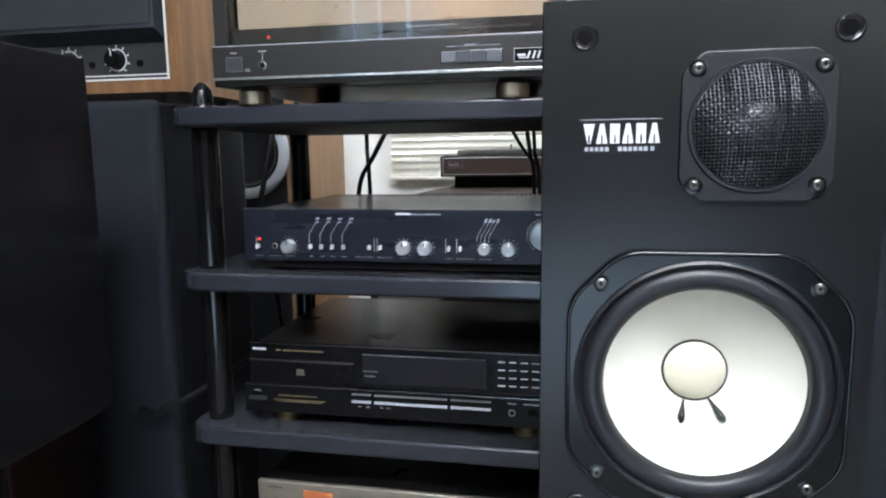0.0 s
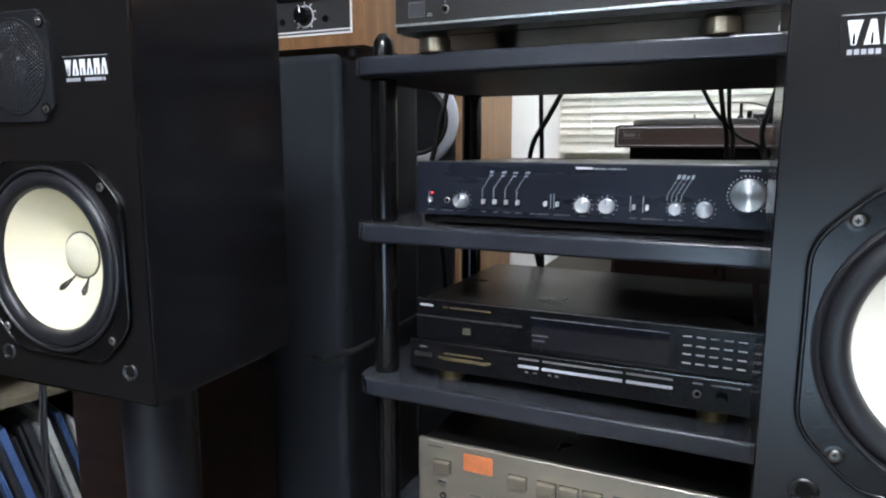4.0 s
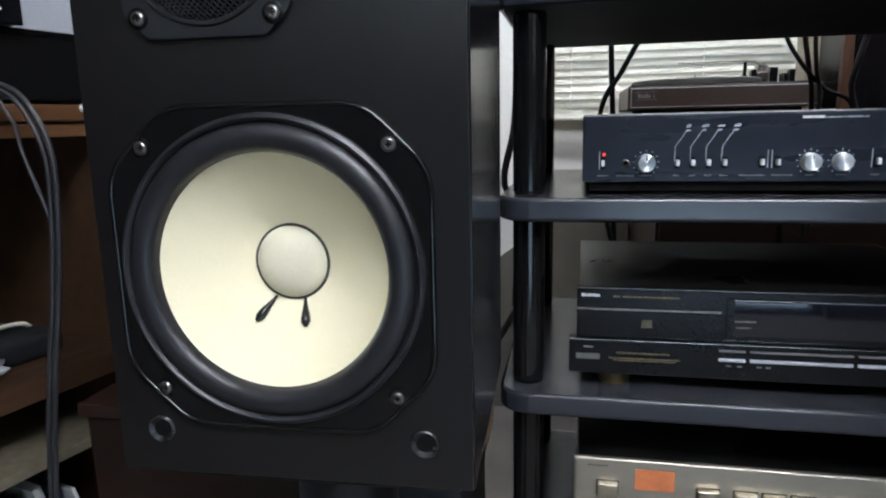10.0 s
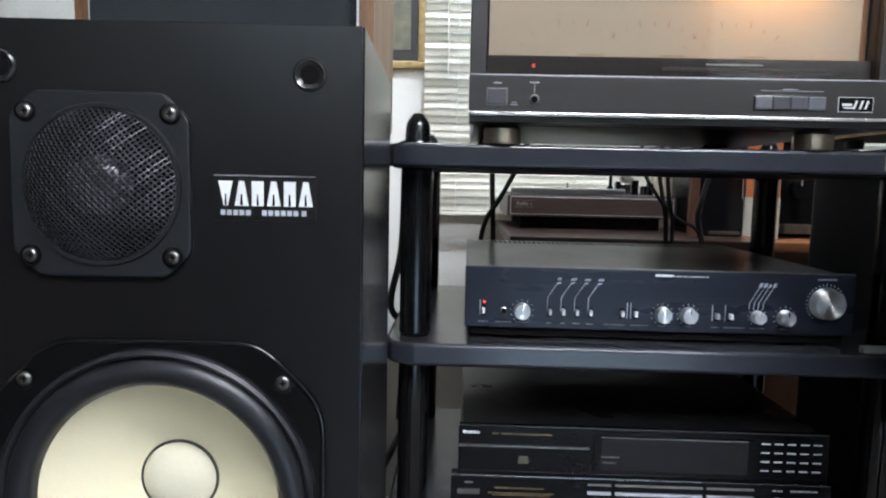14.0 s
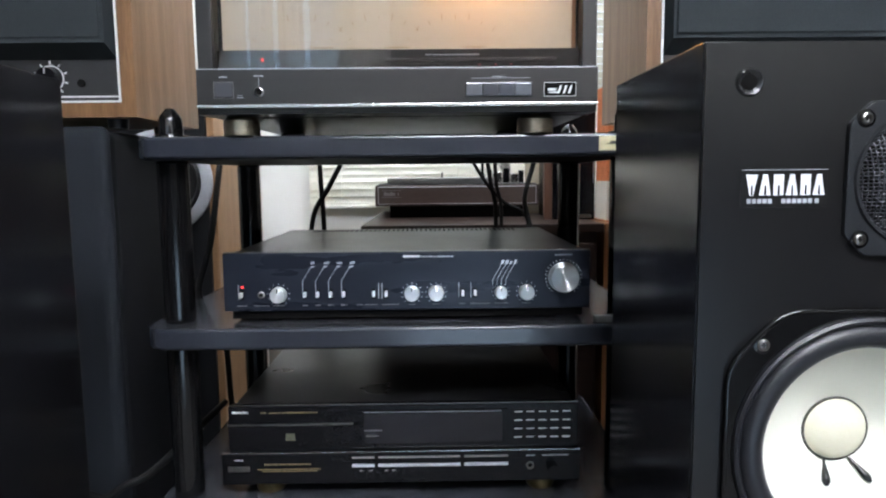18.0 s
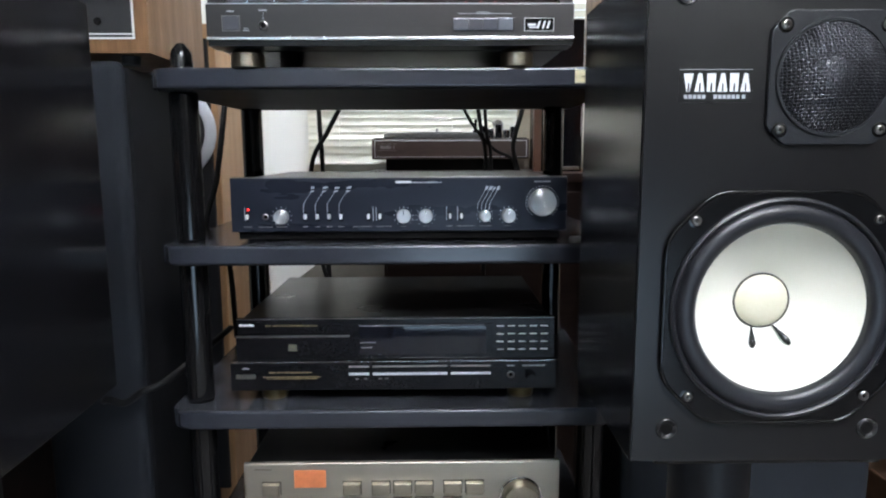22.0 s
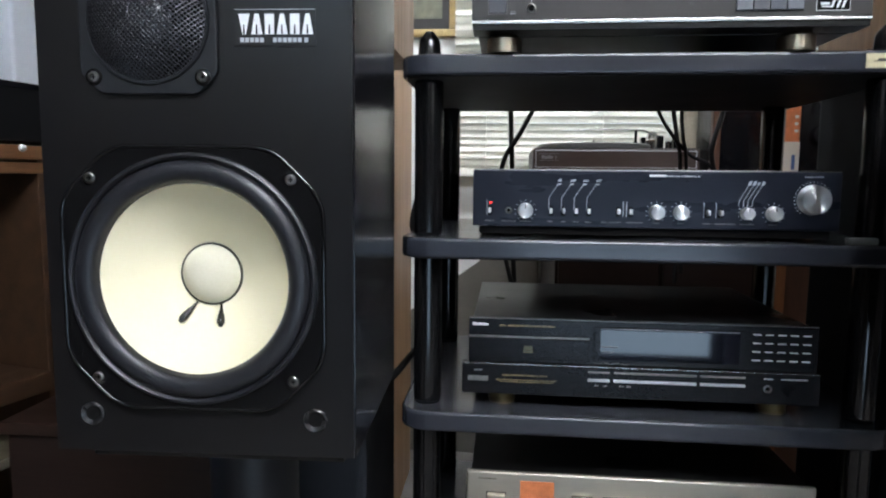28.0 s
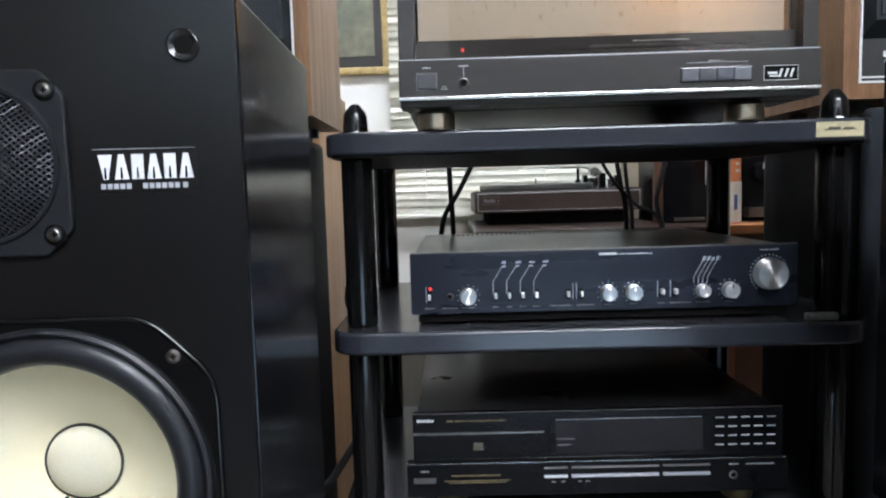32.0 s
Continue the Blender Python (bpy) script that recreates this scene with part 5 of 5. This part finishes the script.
# ---- cables ----
def cable(points, r, label, name="cable", material=CABLE):
    return tagged(part(name, rod(curve(points), r, 8), material), label, "cable")


cable([(-0.230, 1.402, 1.085), (-0.230, 1.47, 1.088), (-0.230, 1.505, 1.045), (-0.228, 1.507, 0.98), (-0.225, 1.507, 0.92), (-0.218, 1.50, 0.72), (-0.20, 1.50, 0.45)], 0.0045, "black signal cable hanging behind the rack")
cable([(-0.160, 1.402, 1.085), (-0.165, 1.47, 1.088), (-0.181, 1.50, 1.04), (-0.212, 1.50, 0.98), (-0.244, 1.50, 0.918), (-0.245, 1.50, 0.80), (-0.20, 1.49, 0.62)], 0.0045, "black signal cable slanting behind the rack")
cable([(0.020, 1.402, 1.080), (0.025, 1.48, 1.085), (0.046, 1.552, 1.035), (0.075, 1.555, 0.985), (0.112, 1.555, 0.945), (0.150, 1.55, 0.922), (0.16, 1.53, 0.86)], 0.0035, "thin black cable slanting behind the rack")
cable([(0.065, 1.402, 1.085), (0.070, 1.50, 1.09), (0.077, 1.557, 1.04), (0.086, 1.557, 0.98), (0.095, 1.557, 0.918), (0.09, 1.54, 0.70)], 0.0042, "black mains cable hanging behind the rack")
cable([(0.085, 1.402, 1.080), (0.088, 1.50, 1.085), (0.092, 1.552, 1.04), (0.096, 1.552, 0.98), (0.105, 1.552, 0.92), (0.10, 1.535, 0.72)], 0.0036, "black cable hanging behind the rack")
cable([(0.140, 1.402, 1.085), (0.155, 1.50, 1.09), (0.168, 1.55, 1.035), (0.152, 1.55, 0.97), (0.150, 1.55, 0.94), (0.165, 1.545, 0.88)], 0.0048, "twisted black cable hanging behind the rack")
cable([(-0.352, 1.30, 0.65), (-0.385, 1.12, 0.625), (-0.41, 1.09, 0.618), (-0.435, 1.088, 0.602), (-0.458, 1.09, 0.606), (-0.47, 1.10, 0.600)], 0.005, "black speaker cable along the tall speaker")
cable([(-0.375, 1.40, 1.02), (-0.372, 1.33, 0.90), (-0.384, 1.30, 0.82), (-0.37, 1.36, 0.76), (-0.38, 1.42, 0.60)], 0.005, "black cable bundle beside the rack")

# ---- shelf on the left, its open front turned towards the rack ----
SHELF_AT = (-0.829, 1.017, 0)
SHELF_TURN = 76


def on_shelf(ob, x, y, z, rx=0, ry=0, rz=0):
    ob.matrix_world = pose(*SHELF_AT, 0, 0, SHELF_TURN) @ pose(x, y, z, rx, ry, rz)
    return ob


LS = thing("bookshelf", SHELF_AT, "worn brown open bookshelf with clutter", "bookshelf", turn=SHELF_TURN)
part("top", box(-0.80, 0.075, 0, 0.29, 0.914, 0.932, 0.002), EDGE_WOOD, LS, "red-brown top board")
part("rail", box(-0.80, 0.070, 0.004, 0.022, 0.897, 0.911, 0.002), EDGE_WOOD, LS)
part("upright", box(0.024, 0.044, 0.006, 0.28, 0.02, 0.914, 0.002), SHADED_WOOD, LS)
part("upright", box(-0.80, -0.78, 0.006, 0.28, 0.02, 0.914, 0.002), SHADED_WOOD, LS)
part("back", box(-0.78, 0.024, 0.272, 0.28, 0.02, 0.914), ROSEWOOD, LS)
part("shelf_board", box(-0.78, 0.024, 0.0, 0.272, 0.614, 0.640, 0.002), SHADED_WOOD, LS)
part("shelf_board", box(-0.78, 0.024, 0.0, 0.272, 0.535, 0.548, 0.002), PALE_BOARD, LS, "pale worn board edge")
part("shelf_board", box(-0.78, 0.024, 0.006, 0.272, 0.25, 0.268, 0.002), SHADED_WOOD, LS)
part("plinth", box(-0.78, 0.024, 0.02, 0.272, 0.0, 0.06, 0.002), SHADED_WOOD, LS)
part("pin", lathe([(0.005, 0), (0.004, -0.003), (0, -0.004)], 14, 0.0, 0.9285, 0), WHITE_INK, LS, "white push pin")

under = thing("black_box", (0, 0, 0), "low black box under the hi-fi deck, on the bookshelf", "audio box", "black boxes under the deck")
on_shelf(under, 0, 0, 0.932)
part("case", box(-0.100, 0.20, 0.012, 0.26, 0.004, 0.078, 0.003), CASE, under)
part("lid", box(-0.101, 0.201, 0.011, 0.261, 0.070, 0.078, 0.002), CD_FRONT, under)
for fx in (-0.08, 0.17):
    part("foot", lathe([(0, 0), (0.010, 0), (0.010, 0.004), (0, 0.004)], 16, fx, 0, 0.05, axis="z"), RUBBER, under)
under = thing("black_box", (0, 0, 0), "low black box under the hi-fi deck, on the bookshelf", "audio box", "black boxes under the deck")
on_shelf(under, 0, 0, 0.932)
part("case", box(-0.60, -0.24, 0.012, 0.26, 0.0, 0.078, 0.003), CASE, under)
deck = thing("black_deck", (0, 0, 0), "black hi-fi deck with white lettering bars, resting on black boxes", "amplifier")
on_shelf(deck, 0, 0, 1.010)
part("case", box(-0.48, -0.062, 0.0, 0.27, 0.0, 0.15, 0.002), CASE, deck)
fp = part("front_panel", box(-0.482, -0.060, -0.006, 0, 0.0, 0.152, 0.001), CD_FRONT, deck)
part("caption", bars(words(-0.40, -0.080, 0.0125, 0.0155, 101, 0.3), y=-0.006), WHITE_INK, fp)
pad = tagged(part("paper_pad", box(-0.035, 0.035, 0, 0.08, 0, 0.012, 0.001), PAPER), "stack of pale paper lying on the bookshelf", "paper")
on_shelf(pad, -0.165, 0.10, 0.932, 0, 0, 12)

col = thing("locker", (-0.961, 1.18, 0), "white enamelled steel locker with a thick door", "locker")
part("body", box(-0.56, 0.004, 0.068, 0.48, 0, 1.9, 0.004), LOCKER_SIDE, col, "pale grey-green steel body")
leaf = part("door", box(-0.56, 0, 0, 0.064, 0.04, 1.88, 0.005, 3), LOCKER_DOOR, col, "white steel door")
part("handle", box(-0.50, -0.47, -0.018, 0, 1.02, 1.14, 0.004), STEEL, leaf)

rnd = random.Random(11)
for k in range(26):
    w = rnd.uniform(0.003, 0.012)
    b = tagged(part("book", box(-w / 2, w / 2, 0, 0.19, 0, rnd.uniform(0.20, 0.235), 0.001), rnd.choice(SPINES[1:4] + SPINES[3:4] + SPINES[:2])), "thin magazine leaning on a low shelf, spine out", "book", "magazines on the low shelf")
    on_shelf(b, -0.31 + k * 0.0125, 0.03 + rnd.uniform(0, 0.02), 0.2725, 0, -14, 0)
for k in range(9):
    w = (0.004, 0.012, 0.004, 0.012, 0.006, 0.014, 0.003, 0.005, 0.011)[k]
    b = tagged(part("book", box(-w / 2, w / 2, 0, 0.15, 0, (0.13, 0.17, 0.15, 0.18, 0.19, 0.16, 0.19, 0.14, 0.075)[k], 0.001), SPINES[(0, 3, 2, 0, 3, 0, 1, 0, 4)[k]]), "book leaning on the middle shelf", "book", "books on the middle shelf")
    on_shelf(b, -0.255 + k * 0.0205, 0.115, 0.6435, 0, -17 if k < 8 else 12, 0)
bag = bmesh.new()
bmesh.ops.create_icosphere(bag, subdivisions=4, radius=1)
for v in bag.verts:
    n_ = noise.noise(v.co * 2.2) * 0.25 + noise.noise(v.co * 6) * 0.12
    v.co = Vector((v.co.x * 0.07, v.co.y * 0.035, max(v.co.z, -0.75) * 0.016)) * (1 + n_)
bagob = tagged(part("plastic_bag", bag, PLASTIC), "crumpled clear plastic bag on the shelf edge", "bag")
on_shelf(bagob, -0.175, 0.045, 0.653)
pouch = thing("black_pouch", (0, 0, 0), "black pouch with a pale handle", "pouch")
on_shelf(pouch, -0.065, 0.055, 0.640)
part("body", box(-0.062, 0.045, 0, 0.09, 0, 0.030, 0.011, 4), TOWER, pouch)
part("handle", rod(curve([(-0.016, 0.045, 0.026), (-0.006, 0.045, 0.037), (0.022, 0.045, 0.036), (0.034, 0.045, 0.027)]), 0.0028, 8), PAPER, pouch, "pale handle")


DROOP = [(-0.93, 0.86, 0.937), (-0.875, 0.88, 0.950), (-0.844, 0.892, 0.953), (-0.806, 0.90, 0.942), (-0.784, 0.90, 0.915), (-0.774, 0.90, 0.885), (-0.773, 0.90, 0.853), (-0.778, 0.90, 0.80),
         (-0.788, 0.90, 0.735), (-0.802, 0.90, 0.665), (-0.815, 0.90, 0.585), (-0.825, 0.90, 0.48), (-0.835, 0.90, 0.25), (-0.82, 0.88, 0.012)]
cable(DROOP, 0.0030, "grey twin speaker cable drooping off the shelf", material=GREY_CABLE)
cable([(x - 0.0050, y - 0.003, z - 0.003) for x, y, z in DROOP], 0.0027, "grey twin speaker cable drooping off the shelf", material=GREY_CABLE)
cable([(-0.92, 0.87, 0.937), (-0.872, 0.885, 0.946), (-0.834, 0.895, 0.944), (-0.812, 0.90, 0.915), (-0.806, 0.90, 0.885), (-0.793, 0.90, 0.845), (-0.783, 0.90, 0.815)], 0.0022, "thin grey cable end drooping off the shelf", material=GREY_CABLE)

side = thing("dark_cabinet", (-1.02, 1.12, 0), "dark brown wooden cabinet beyond the bookshelf", "cabinet")
part("body", box(0.068, 0.21, 0.06, 0.24, 0, 0.885, 0.003), ROSEWOOD, side)
part("top", box(0.064, 0.215, 0.054, 0.245, 0.885, 0.903, 0.002), ROSEWOOD, side)

chest = thing("wooden_chest", (-0.70, 0.93, 0), "dark brown wooden chest behind the speaker stand", "chest")
part("body", box(-0.10, 0.16, 0, 0.16, 0, 0.60, 0.003), ROSEWOOD, chest)
part("top", box(-0.105, 0.165, -0.006, 0.165, 0.60, 0.615, 0.002), ROSEWOOD, chest)

# ---- record shelf on the right ----
RS = thing("record_shelf", (0.92, 1.52, 0), "cream painted record shelf", "shelf")
for z in (0.35, 0.62, 0.865, 1.195):
    part("shelf_board", box(-0.10, 0.55, 0, 0.34, z, z + 0.022, 0.002), PAPER, RS)
part("upright", box(-0.12, -0.10, 0, 0.34, 0, 1.55, 0.002), PAPER, RS)
part("upright", box(0.55, 0.57, 0, 0.34, 0, 1.55, 0.002), PAPER, RS)
for z, h, hues in ((0.642, 0.17, SPINES[:1] * 3 + SPINES[2:3] * 2 + SPINES[6:7] * 2 + SPINES[5:8]), (0.887, 0.27, SPINES[:1] * 4 + SPINES[2:3] + SPINES[6:7] * 3)):
    x = 0.835
    while x < 1.44:
        w = rnd.uniform(0.003, 0.008)
        b = tagged(part("record", box(-w / 2, w / 2, 0, 0.28, 0, h * rnd.uniform(0.92, 1), 0.0006, 1), rnd.choice(hues)), "record sleeve standing on a shelf", "record", "records on the shelf")
        b.matrix_world = pose(x, 1.545, z, 0, rnd.uniform(-2, 2), 0)
        x += w + 0.0022
band = tagged(part("shelf_cloth", box(0.82, 1.47, 1.512, 1.519, 0.825, 0.864, 0.001), spine("dark red cloth", (0.14, 0.02, 0.04))), "dark red cloth strip along the shelf", "cloth")
mx = thing("black_projector", (0.895, 1.30, 0), "black machine with a round glass eye on a stand", "machine")
part("body", box(-0.09, 0.22, 0, 0.2, 0.44, 0.62, 0.012, 3), CD_FRONT, mx)
part("eye", lathe([(0.021, 0), (0.021, -0.010), (0.018, -0.012), (0.015, -0.006), (0.010, -0.010), (0, -0.012)], 32, -0.066, 0.562, 0), CHROME, mx, "round glass eye")
part("top_lid", box(-0.07, 0.20, 0.01, 0.19, 0.62, 0.64, 0.005), CD_FRONT, mx)
part("hose", rod(curve([(-0.15, 0.09, 0.58), (-0.14, 0.06, 0.66), (-0.11, 0.04, 0.715), (-0.075, 0.04, 0.722), (-0.055, 0.05, 0.69), (-0.05, 0.05, 0.64)]), 0.012, 12), HOSE, mx, "pale grey bent hose")
part("hose_collar", lathe([(0, 0.64), (0.021, 0.64), (0.021, 0.672), (0.017, 0.678), (0, 0.678)], 24, -0.05, 0, 0.05, axis="z"), TOWER, mx)
part("stand", box(-0.06, 0.18, 0.02, 0.18, 0, 0.44, 0.004), TOWER, mx)
coil = bmesh.new()
for k in range(4):
    rod(curve([(0.07 * math.cos(a), 0.05 * math.sin(a) + 0.01 * k, 0.02 + 0.018 * k + 0.006 * math.sin(a * 2)) for a in (2 * math.pi * j / 12 for j in range(13))]), 0.008, 8, bm=coil)
cob = tagged(part("cable_coil", coil, HOSE), "coiled pale grey cable lying on a crate", "cable")
cob.matrix_world = pose(0.785, 1.16, 0.428)
crate = tagged(part("crate", box(0.70, 0.90, 1.06, 1.26, 0, 0.425, 0.004), SHADED_WOOD), "brown wooden crate holding a cable coil", "crate")
